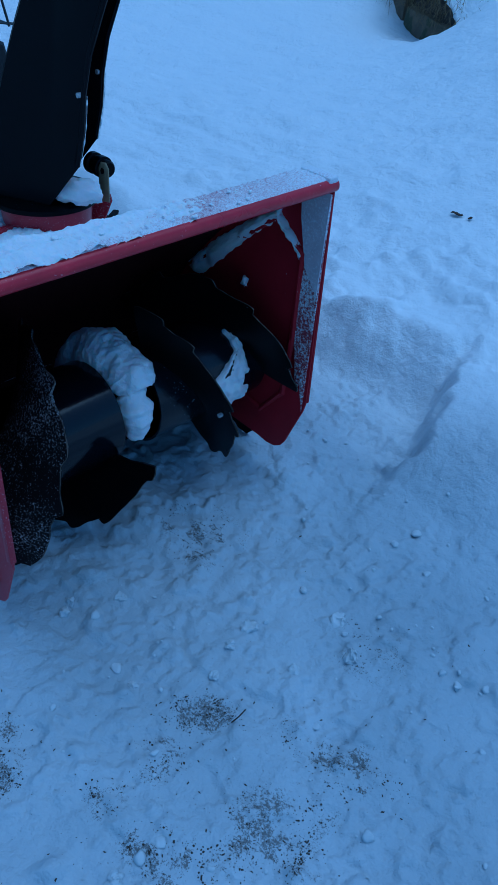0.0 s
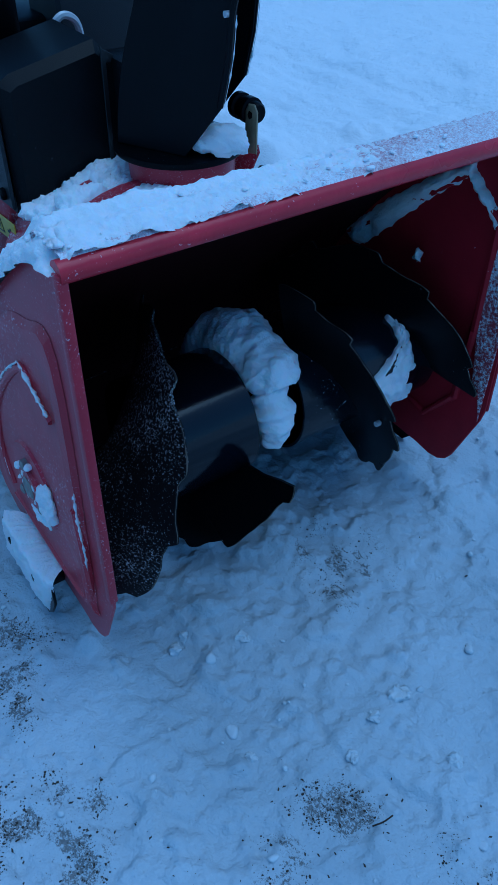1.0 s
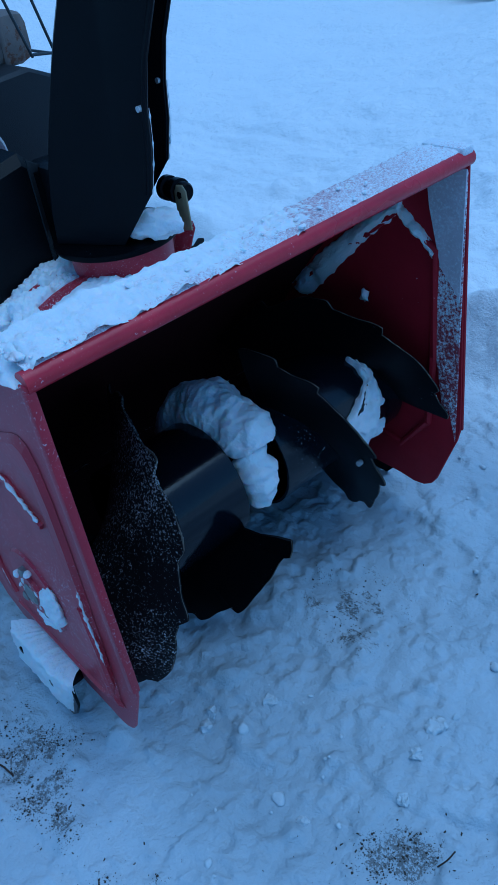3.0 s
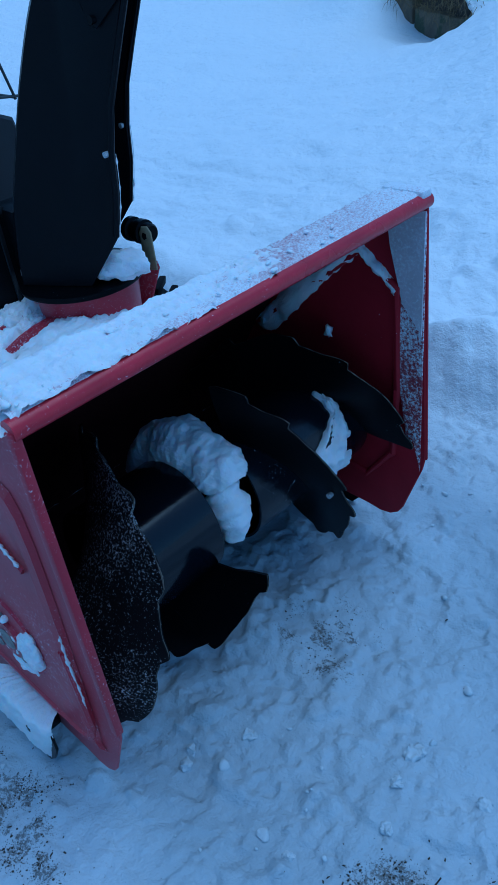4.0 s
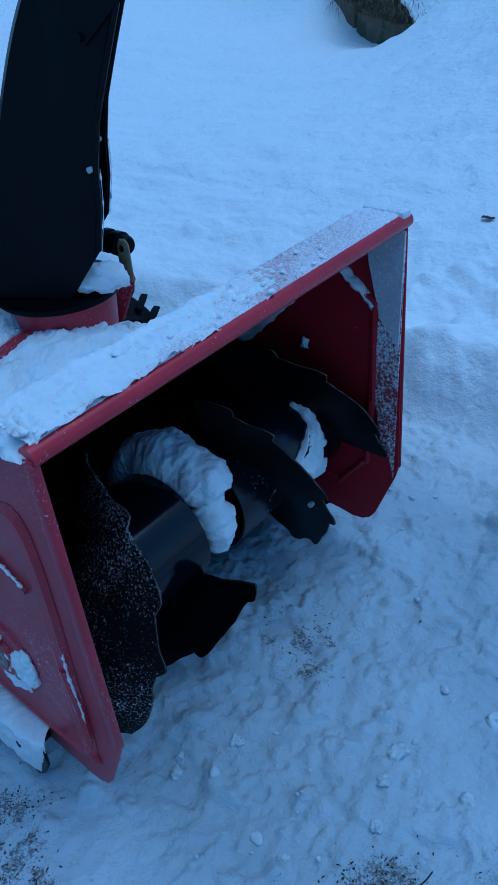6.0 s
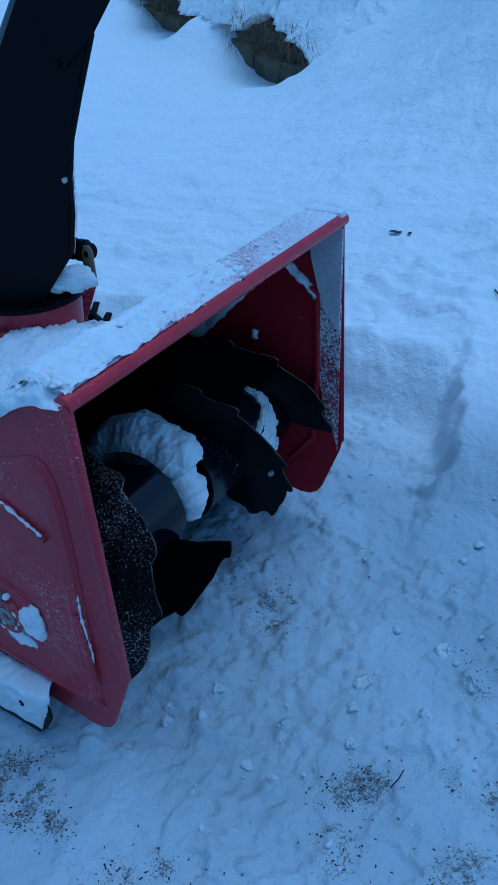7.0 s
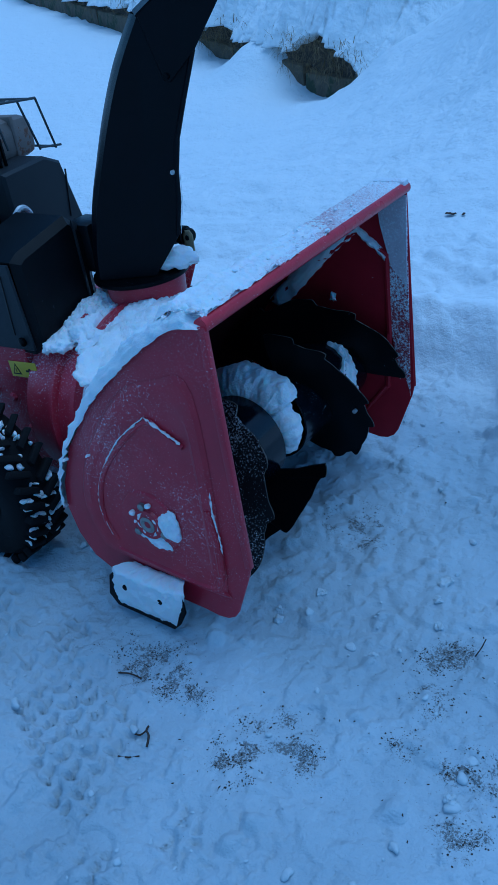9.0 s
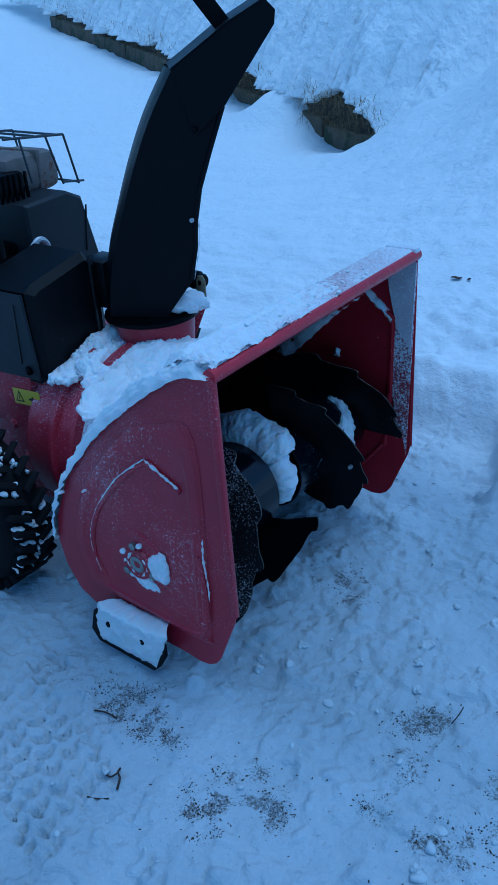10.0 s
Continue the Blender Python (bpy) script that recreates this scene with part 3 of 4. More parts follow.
def flight(y0, slope, start, end, mat, rim_r=0.179, inner_r=0.084, lean=0.0, sweep=0.0, phase=0.0, flat=False):
    """A helical blade with a notched rim: y = y0 + slope * angle in degrees; sweep turns its root back by that many degrees."""
    bm, edge = bmesh.new(), bmesh.new()
    steps = 180
    rows, rims = [], []
    for i in range(steps + 1):
        a = start + (end - start) * i / steps
        ph = ((a + 400 + phase + 6 * math.sin(a * 0.11)) % 31) / 31
        notch = 0.011 * (smooth01(ph, 0.0, 0.62) - smooth01(ph, 0.90, 0.96)) + 0.0015 * noise.noise(Vector((a * 0.15, y0 * 30, 1.0)))
        rim = rim_r - float(notch) * min(1.0, (a - end) / 10, (start - a) / 12)
        corner = 0.006 * (max(0.0, 1 - (start - a) / 5) ** 2 + max(0.0, 1 - (a - end) / 5) ** 2)
        row = []
        for f in (0.0, 0.35, 0.7, 1.0):
            r = inner_r + (rim - corner - inner_r) * f
            turn = a - sweep * (1 - f) ** 1.6
            y = max(0.012, y0 + slope * (a if flat else turn) - lean * (rim_r - r))
            for q in (-1, 1):
                row.append(bm.verts.new((HUB.x + r * math.cos(radians(turn)), y + q * 0.0018, HUB.z + r * math.sin(radians(turn)))))
        rows.append(row)
        rims.append((row[6].co + row[7].co) / 2)
    for r0, r1 in zip(rows, rows[1:]):
        for j in range(3):
            for q in (0, 1):
                bm.faces.new((r0[2 * j + q], r0[2 * j + 2 + q], r1[2 * j + 2 + q], r1[2 * j + q]))
        bm.faces.new((r0[6], r0[7], r1[7], r1[6]))
        bm.faces.new((r0[0], r0[1], r1[1], r1[0]))
    for r in (rows[0], rows[-1]):
        for j in range(3):
            bm.faces.new((r[2 * j], r[2 * j + 1], r[2 * j + 3], r[2 * j + 2]))
    blade = part("flight", bm, mat, auger, "notched black steel auger blade")
    # rim worn bare, broken up along its length
    wear = [0.0003 + 0.0011 * max(0.0, noise.noise(Vector((k * 0.22, y0 * 50, 4.0))) + 0.15) for k in range(len(rims))]
    part("worn_rim", tube(rims, wear, 5, edge), WORN, blade, "bare worn edge of the blade")
    return blade


flight(0.0905, 0.00097, 158, -100, BLACK_SNOWY, inner_r=0.02, lean=0.50, phase=5)
flight(0.267, 0.00130, -3, -175, BLACK, sweep=32, phase=17, flat=True)
flight(0.432, -0.00095, 86, -112, BLACK, sweep=12, phase=20)
flight(0.586, -0.00095, 150, -2, BLACK, sweep=6, phase=10)
part("bolt", lathe([(0.004, -0.004), (0.004, 0.003), (0.002, 0.005)], (-0.030, 0.4235, 0.220), sides=10), RIVET, auger, "pale bolt head")

# ---- discharge chute ----
U, V = Vector((0.882, 0.471, 0)), Vector((-0.684, 0.729, 0))
CH = Vector((-0.42, 0.345, 0))
CW = 0.15
chute = part("chute_ring", lathe([(0.080, 0.468), (0.095, 0.468), (0.096, 0.471), (0.095, 0.476), (0.080, 0.477)], (-0.464, 0.385, 0), "Z", 48), BLACK, blower, "black chute turning ring")
part("collar", lathe([(0.068, 0.33), (0.072, 0.36), (0.080, 0.464), (0.080, 0.468), (0.070, 0.468)], (-0.459, 0.386, 0), "Z", 48), RED, blower, "red chute collar")
part("collar_flange", plate([(-0.515, 0.362), (-0.461, 0.363), (-0.452, 0.374), (-0.421, 0.448), (-0.424, 0.459), (-0.515, 0.459)], lambda a, b, c: (a, 0.470 + 0.3 * (a + 0.515) + c, b), 0.004), RED, blower, "red bracket on the collar")
part("worm_gear", lathe([(0.008, -0.024), (0.016, -0.022), (0.016, -0.014), (0.011, -0.012), (0.011, -0.005), (0.016, -0.003), (0.016, 0.006), (0.011, 0.008), (0.011, 0.014), (0.008, 0.016)], (-0.447, 0.500, 0.338), "X", 18), BLACK, blower, "black gear under the bracket")


def chute_at(u, v, z):
    return CH + U * u + V * v + Vector((0, 0, z))


BACK = [(-0.088, 0.478), (-0.082, 0.53), (-0.066, 0.60), (-0.042, 0.668), (-0.008, 0.755), (0.030, 0.835), (0.078, 0.912)]
FRONT = [(0.024, 0.478), (0.083, 0.553), (0.096, 0.612), (0.101, 0.664), (0.113, 0.720), (0.135, 0.780), (0.163, 0.852)]


def chute_wall(v, out):
    back, front = spline([(u, 0, z) for u, z in BACK], 5), [Vector((u, 0, z)) for u, z in FRONT]
    shape = [(q.x, q.z) for q in back] + [(q.x, q.z) for q in front[::-1]]
    return plate(shape, lambda a, b, c: chute_at(a, v + out * c, b), 0.003, 0.0008)


body = part("chute", chute_wall(0, 1), PLASTIC, blower, "tall curved black plastic chute")
part("chute_wall", chute_wall(CW, -1), PLASTIC, body)
bm = bmesh.new()
prev = None
for q in spline([(u, 0, z) for u, z in BACK], 6):
    row = []
    for k in range(9):
        v = CW * k / 8
        belly = -0.010 * (1 - (2 * k / 8 - 1) ** 4)
        for s in (0, 0.003):
            row.append(bm.verts.new(chute_at(q.x + belly + s, v, q.z)))
    if prev:
        for k in range(8):
            for s in (0, 1):
                bm.faces.new((prev[2 * k + s], prev[2 * k + 2 + s], row[2 * k + 2 + s], row[2 * k + s]))
    prev = row
part("chute_back", bm, PLASTIC, body)
for v in (0, CW):
    fold = [(u - 0.004, z) for u, z in FRONT[1:]]
    part("chute_edge", tube([chute_at(u, v, z) for u, z in fold], 0.0045, 8), PLASTIC, body)
    part("bolt", lathe([(0.004, -0.006), (0.004, 0.004), (0.0025, 0.005)], chute_at(0.092, v, 0.664), sides=12), RIVET, body, "pale bolt head")
for v in (0, CW):
    run = spline([chute_at(u + 0.002, v, z) for u, z in FRONT[1:4]], 14)
    rad = [0.0004 + 0.0026 * max(0.0, noise.noise(Vector((k * 0.35, v * 40, 2.0)))) for k in range(len(run))]
    part("frost_edge", tube(run, rad, 6), SNOW, body, "thin frost along the chute edge")
# hinged deflector
DEFL = [(0.076, 0.914), (0.103, 0.812), (0.112, 0.808), (0.162, 0.852), (0.25, 0.970), (0.252, 0.990), (0.236, 1.006), (0.176, 0.976)]
defl = part("deflector", plate(DEFL, lambda a, b, c: chute_at(a, -0.005 + c, b), 0.003, 0.0008), PLASTIC, blower, "black chute deflector")
part("deflector_wall", plate(DEFL, lambda a, b, c: chute_at(a, CW + 0.002 + c, b), 0.003, 0.0008), PLASTIC, defl)
top = [(0.074, 0.912), (0.176, 0.978), (0.236, 1.008)]
part("deflector_back", plate(top + [(0.237, 1.005), (0.177, 0.975), (0.075, 0.909)], lambda a, b, c: chute_at(a, -0.005 + c, b), CW + 0.010, 0), PLASTIC, defl)
part("deflector_bracket", block((0.028, 0.006, 0.085), chute_at(0.150, 0.045, 1.000), 0.001, pose(0, 0, 0, 0, -38, 28)), BLACK, defl)
part("bolt", lathe([(0.005, -0.003), (0.005, 0.004), (0.003, 0.006)], chute_at(0.108, -0.006, 0.818), sides=10), BLACK, defl)
# worm drive beside the ring
gear = part("chute_crank", lathe([(0.014, -0.03), (0.019, -0.026), (0.019, -0.016), (0.015, -0.014), (0.015, -0.004), (0.019, -0.002), (0.019, 0.010), (0.015, 0.012), (0.015, 0.022), (0.012, 0.026)], (-0.430, 0.484, 0.512), "X", 20), BLACK, blower, "black worm gear of the chute crank")
part("crank_strap", plate([(-0.010, 0.445), (0.010, 0.445), (0.010, 0.505), (0.005, 0.515), (-0.005, 0.515), (-0.010, 0.505)], lambda a, b, c: Vector((-0.405, 0.472, 0.012)) + U * a + V * c + Vector((0, 0, b)), 0.004), ZINC, gear, "yellowish zinc strap")

# ---- gear case, covers and engine ----
part("frame_case", block((0.36, 0.30, 0.30), (-0.78, 0.31, 0.245), 0.012), RED, blower, "red gear case")
label_m = lambda a, b, c: (-0.655 + a * 0.95, 0.1575 - c, 0.318 + b + 0.08 * a)
sticker = part("warning_label", plate([(0, 0), (0.085, 0), (0.085, 0.034), (0, 0.034)], label_m, 0.0015, 0.0004), YELLOW, blower, "yellow warning label", smooth=False)
part("triangle_sign", plate([(0.006, 0.006), (0.034, 0.006), (0.020, 0.030)], lambda a, b, c: label_m(a, b, c + 0.0012), 0.0008, 0), INK, sticker)
part("triangle_field", plate([(0.011, 0.009), (0.029, 0.009), (0.020, 0.025)], lambda a, b, c: label_m(a, b, c + 0.0018), 0.0006, 0), YELLOW, sticker)
part("triangle_mark", plate([(0.019, 0.011), (0.021, 0.011), (0.021, 0.020), (0.019, 0.020)], lambda a, b, c: label_m(a, b, c + 0.0022), 0.0006, 0), INK, sticker)
part("tool_sign", plate([(0.050, 0.013), (0.076, 0.013), (0.076, 0.017), (0.066, 0.017), (0.064, 0.021), (0.060, 0.021), (0.058, 0.017), (0.050, 0.017)], lambda a, b, c: label_m(a, b, c + 0.0012), 0.0008, 0), INK, sticker)
for px, pz in ((-0.73, 0.27), (-0.67, 0.268), (-0.64, 0.20)):
    part("bolt", lathe([(0.010, 0.155), (0.010, 0.150), (0.006, 0.147)], (px, 0, pz), sides=6), RED, blower)

# belt cover: a box with chamfered shoulders
cover_shape = [(0.165, 0.375), (0.165, 0.558), (0.185, 0.570), (0.314, 0.598), (0.352, 0.562), (0.345, 0.375)]
cover = part("belt_cover", plate(cover_shape, lambda a, b, c: (-0.557 - c, a, b), 0.16, 0.014), COVER, blower, "black plastic belt cover")
part("side_guard", plate([(-0.72, 0.378), (-0.560, 0.388), (-0.570, 0.556), (-0.72, 0.553)], lambda a, b, c: (a, 0.155 + c, b), 0.006), GREYBOX, cover, "dark grey side guard")
# grey plate stands in for the sky reflected on the black chamfer
part("cover_chamfer", plate([(0, 0.415), (0, 0.590), (1, 0.566), (1, 0.415)], lambda a, b, c: (-0.556 - 0.022 * a + c, 0.316 + 0.040 * a, b), 0.004, 0.0008), GREYBOX, cover, "chamfered edge of the black cover, greyed for sky reflection")
part("cover_lug", block((0.07, 0.07, 0.10), (-0.57, 0.37, 0.525), 0.012), COVER, cover)
part("bolt", lathe([(0.009, 0.155), (0.009, 0.149), (0.006, 0.147)], (-0.585, 0, 0.405), sides=6), BLACK, cover)
part("guard_slot", block((0.003, 0.003, 0.12), (-0.600, 0.1545, 0.475), 0.001, pose(0, 0, 0, 0, 4, 0)), INK, cover)

engine = part("engine", block((0.26, 0.26, 0.16), (-0.93, 0.36, 0.50), 0.015), BLACK, blower, "dark engine block")
part("fuel_box", plate([(0.345, 0.50), (0.345, 0.660), (0.462, 0.668), (0.505, 0.648), (0.535, 0.515), (0.46, 0.49)], lambda a, b, c: (-0.752 - c, a, b), 0.12, 0.006), GREYBOX, engine, "dark grey engine shroud")
part("shroud_slot", block((0.004, 0.003, 0.10), (-0.751, 0.503, 0.58), 0.001, pose(0, 0, 0, -9, 0, 0)), INK, engine)
muff = part("muffler", block((0.13, 0.15, 0.085), (-0.90, 0.455, 0.700), 0.022), DUSTY, engine, "dusty greyish-brown muffler")
part("muffler_strap", block((0.135, 0.012, 0.09), (-0.90, 0.47, 0.702), 0.004), DUSTY, muff)
# finned cylinder cover
for k in range(7):
    part("cooling_fin", block((0.006, 0.006, 0.055), (-0.80, 0.315 + 0.014 * k, 0.690), 0.001), BLACK, engine)
part("fin_cover", block((0.05, 0.11, 0.05), (-0.845, 0.36, 0.690), 0.01), BLACK, engine)
part("fuel_cap", lathe([(0.032, 0.72), (0.034, 0.724), (0.034, 0.742), (0.028, 0.748)], (-0.83, 0.285, 0), "Z", 20), BLACK, engine)
part("carburettor", block((0.09, 0.10, 0.10), (-0.80, 0.235, 0.61), 0.012), BLACK, engine)
part("throttle_plate", block((0.10, 0.006, 0.07), (-0.76, 0.20, 0.63), 0.002), GREYBOX, engine)
part("choke_knob", lathe([(0.008, 0.19), (0.010, 0.188), (0.010, 0.180), (0.006, 0.178)], (-0.74, 0, 0.645), sides=14), RIVET, engine)
part("fuel_hose", tube(spline([(-0.72, 0.31, 0.575), (-0.715, 0.335, 0.598), (-0.72, 0.36, 0.585), (-0.73, 0.37, 0.55)], 6), 0.006, 8), RIVET, engine, "pale hose")
# wire guard round the muffler
guard = part("wire_guard", tube([(-0.80, 0.36, 0.785), (-0.80, 0.52, 0.772)], 0.0028), WIRE, engine, "grey wire muffler guard")
for pts in ([(-0.80, 0.52, 0.772), (-0.80, 0.545, 0.665)], [(-0.80, 0.47, 0.777), (-0.80, 0.50, 0.672)], [(-0.80, 0.40, 0.782), (-0.80, 0.415, 0.69)],
            [(-0.98, 0.36, 0.787), (-0.98, 0.53, 0.772)], [(-0.98, 0.53, 0.772), (-0.98, 0.55, 0.665)], [(-0.80, 0.50, 0.774), (-0.98, 0.51, 0.774)],
            [(-0.80, 0.44, 0.780), (-0.98, 0.45, 0.780)], [(-0.80, 0.38, 0.785), (-0.98, 0.38, 0.785)], [(-0.80, 0.50, 0.676), (-0.80, 0.56, 0.668)], [(-0.80, 0.545, 0.668), (-0.98, 0.55, 0.668)]):
    part("wire", tube(pts, 0.0026), WIRE, guard)


# ---- wheels ----
def wheel(y0, y1):
    c, r = Vector((-0.64, 0, 0.167)), 0.167
    m = (y0 + y1) / 2
    h = (y1 - y0) / 2
    w = part("wheel", lathe([(0.02, m - h * 0.5), (0.075, m - h * 0.55), (0.08, m - h * 0.8), (0.085, m - h * 0.8), (0.085, m + h * 0.8), (0.02, m + h * 0.5)], c, sides=32), BLACK, blower, "wheel with knobbly snow tyre")
    part("tyre", lathe([(0.083, m - h * 0.75), (0.10, m - h * 0.95), (0.13, m - h), (0.150, m - h * 0.9), (r - 0.003, m - h * 0.6), (r, m), (r - 0.003, m + h * 0.6), (0.150, m + h * 0.9), (0.13, m + h), (0.10, m + h * 0.95), (0.083, m + h * 0.75)], c, sides=48), RUBBER, w, "black lugged rubber tyre with snow")
    n = 32
    lug = None
    for k in range(n):
        for side in (-1, 1):
            a = 2 * math.pi * (k + (0.5 if side > 0 else 0)) / n
            turn = Matrix.Translation(c + Vector((0, m, 0))) @ Matrix.Rotation(-a, 4, "Y") @ Matrix.Translation((r + 0.003, side * h * 0.50, 0)) @ Matrix.Rotation(radians(side * 30), 4, "X")
            if lug is None:
                lug = part("tread_lug", block((0.020, h * 0.98, 0.013), (0, 0, 0), 0.003, taper=0.85), RUBBER, w)
                one = lug
            else:
                one = new("tread_lug", lug.data)
                one.parent = w
            one.matrix_local = turn
    return w


wheel(-0.04, 0.06)
rnd = random.Random(3)
bm = bmesh.new()
for k in range(120):
    a, yy = radians(rnd.uniform(-40, 130)), rnd.uniform(-0.036, 0.056)
    at_ = Vector((-0.64 + 0.168 * math.cos(a), yy, 0.167 + 0.168 * math.sin(a)))
    m_ = Matrix.Translation(at_) @ Matrix.Rotation(-a, 4, "Y") @ Matrix.Rotation(radians(30 if yy > 0.01 else -30), 4, "X") @ Matrix.Diagonal((rnd.uniform(0.004, 0.010), 0.003 + 0.011 * rnd.random() ** 2, rnd.uniform(0.002, 0.005), 1))
    for v in bmesh.ops.create_icosphere(bm, subdivisions=2, radius=1.0, matrix=m_)["verts"]:
        v.co += 0.004 * noise.noise_vector(v.co * 120)
tagged(part("snow_clump", bm, SNOW), "snow wedged between the tyre lugs", "snow", kind="stuff")
wheel(WIDTH - 0.06, WIDTH + 0.04)

# ---- frost and pressed edge inside the far side plate ----
inner = WIDTH - 0.005
edge_pts = [(-0.314, 0.337), (-0.212, 0.414), (-0.105, 0.503), (-0.038, 0.462), (-0.040, 0.30), (-0.048, 0.18), (-0.098, 0.118), (-0.27, 0.150)]
part("pressed_edge", tube([(a, inner, b) for a, b in edge_pts], 0.0065, 8), RED_IN, blower)
part("frost_strip", plate([(-0.034, 0.30), (-0.020, 0.20), (-0.010, 0.22), (0.002, 0.165), (0.005, 0.572), (-0.055, 0.575), (-0.048, 0.52), (-0.034, 0.47)], lambda a, b, c: (a, inner + 0.001 - c, b), 0.0025, 0.0005), HEAVY_FROST, blower, "crust of frost on red paint")
part("frost_sheet", plate([(-0.030, 0.44), (0.002, 0.40), (0.005, 0.574), (-0.056, 0.576), (-0.049, 0.52)], lambda a, b, c: (a, inner - 0.0005 - c, b), 0.0028, 0.0005), SHEET_FROST, blower, "smooth sheet of frost on red paint")

# ---- snow lying on the machine ----
SNOW_TAG = dict(category="snow", kind="stuff")


def shell_layer(name, grid, label, lump=0.004, scale=60, fine=0.004):
    """A snow cover from a grid of points whose rim is tucked into what it lies on."""
    bm = bmesh.new()
    rows = [[bm.verts.new(q) for q in line] for line in grid]
    for r0, r1 in zip(rows, rows[1:]):
        for j in range(len(r0) - 1):
            bm.faces.new((r0[j], r0[j + 1], r1[j + 1], r1[j]))
    ob = snow_mesh(name, bm, None, lump=lump, scale=scale, fine=fine)
    return tagged(ob, label, **SNOW_TAG)


def over_housing(q, k, line):
    a, b = line[max(k - 1, 0)], line[min(k + 1, len(line) - 1)]
    d = (b - a).normalized()
    n = Vector((d.z, 0, -d.x))
    return n if n.dot(q - Vector((HUB.x, 0, HUB.z))) > 0 else -n


line = spline([Vector((a, 0, b)) for a, b in OUTLINE[:9]], 9)
across = [-0.010 + 0.0016 * j for j in range(16)] + [0.0144 + (WIDTH - 0.0144) * j / 140 for j in range(1, 141)]
grid = []
for k, q in enumerate(line):
    n = over_housing(q, k, line)
    row = []
    for j, y in enumerate(across):
        clump = noise.noise(Vector((q.x * 11, y * 9, q.z * 11))) + 0.5 * noise.noise(Vector((q.x * 30, y * 30, q.z * 30)))
        near_rim = math.exp(-((y - 0.01) / 0.035) ** 2)
        th = 0.010 + 0.009 * max(0, clump + 0.35) + 0.011 * near_rim
        th *= 1.0 if y < 0.30 else max(0.55, 1 - (y - 0.30) * 2.0)
        if k < 7:
            # thin and broken along the lip
            th = -0.006 + th * k / 7 * 1.3 + 0.004 * max(-0.6, noise.noise(Vector((q.x * 40, y * 26, 3.3))) + 0.6 * noise.noise(Vector((q.x * 90, y * 80, 1.3))) + 0.55 - 2.0 * max(0.0, y - 0.05))
        th *= (0.75 + 0.25 * min(1.0, max(0.0, y) / 0.03)) * (1 - 0.45 * max(0.0, k / len(line) - 0.45) / 0.55)
        d_rim = min(1.0, max(0.0, (y + 0.010) / 0.016))
        th = th * math.sqrt(1 - (1 - d_rim) ** 2) - 0.004 * (1 - d_rim)
        if j == len(across) - 1 or k in (0, len(line) - 1):
            th = -0.004
        row.append(q + Vector((0, y, 0)) + n * th)
    grid.append(row)
shell_layer("snow_layer", grid, "lumpy layer of snow on the red auger housing", 0.005, 48, 0.0045)


def mound(name, centre, size, label, rot=None, lump=0.012, scale=28.0, fine=0.006, seed=0.0, sub=4, flat=0.0):
    """A clump of snow that sits on or against something."""
    bm = bmesh.new()
    bmesh.ops.create_icosphere(bm, subdivisions=sub, radius=1.0)
    m = Matrix.Translation(centre) @ (rot or Matrix()) @ Matrix.Diagonal((*size, 1))
    for v in bm.verts:
        if v.co.z < -flat:
            v.co.z = -flat + (v.co.z + flat) * 0.3
        v.co = m @ v.co
    ob = snow_mesh(name, bm, None, lump=lump, scale=scale, fine=fine, seed=seed)
    return tagged(ob, label, **SNOW_TAG)


# heap between the belt cover and the chute
def heap(centre, size, label, rot=None, seed=0, lump=0.010):
    return mound("snow_heap", centre, size, label, rot, seed=seed, lump=lump, scale=38, fine=0.007, sub=5)


heap((-0.480, 0.235, 0.402), (0.042, 0.046, 0.030), "heap of loose snow on the fan housing", seed=1)
heap((-0.520, 0.205, 0.392), (0.040, 0.055, 0.018), "loose snow against the belt cover", seed=3)
heap((-0.425, 0.215, 0.396), (0.046, 0.058, 0.014), "loose snow sloping over the fan housing", pose(0, 0, 0, 0, 15, 0), seed=2)
heap((-0.372, 0.27, 0.394), (0.052, 0.19, 0.020), "crusty snow between housing and fan", pose(0, 0, 0, 0, 34, 0), seed=4, lump=0.012)
# powder over the fan housing
def mantle(x0, x1, a0, a1, radius, thick, label, seed):
    g = []
    for i in range(40):
        f = i / 39
        row = []
        for j in range(70):
            h_ = j / 69
            x, a = x0 + (x1 - x0) * f, radians(a0 + (a1 - a0) * h_)
            rim = min(1.0, min(f, 1 - f) * 7, min(h_, 1 - h_) * 9)
            n_ = noise.noise(Vector((x * 45 + seed, h_ * 7, seed))) + 0.5 * noise.noise(Vector((x * 120, h_ * 22, seed)))
            th = thick * (1.05 - 0.85 * h_) * (1 + 0.55 * n_) * math.sqrt(max(0.0, rim)) - 0.004 * (1 - rim) - 0.004 * max(0.0, h_ - 0.6) * (1 + 3 * n_)
            row.append(Vector((x, 0.305 + (radius + th) * math.cos(a), 0.232 + (radius + th) * math.sin(a))))
        g.append(row)
    shell_layer("snow_layer", g, label, 0.004, 60, 0.004)


mantle(-0.446, -0.330, 58, 136, 0.194, 0.018, "powdery snow thinning down the fan housing", 2.0)
mantle(-0.556, -0.500, 66, 118, 0.188, 0.030, "snow heaped against the belt cover", 7.0)
mantle(-0.505, -0.468, 60, 106, 0.190, 0.020, "snow on top of the fan housing", 4.0)
# crust on the top rail
g = []
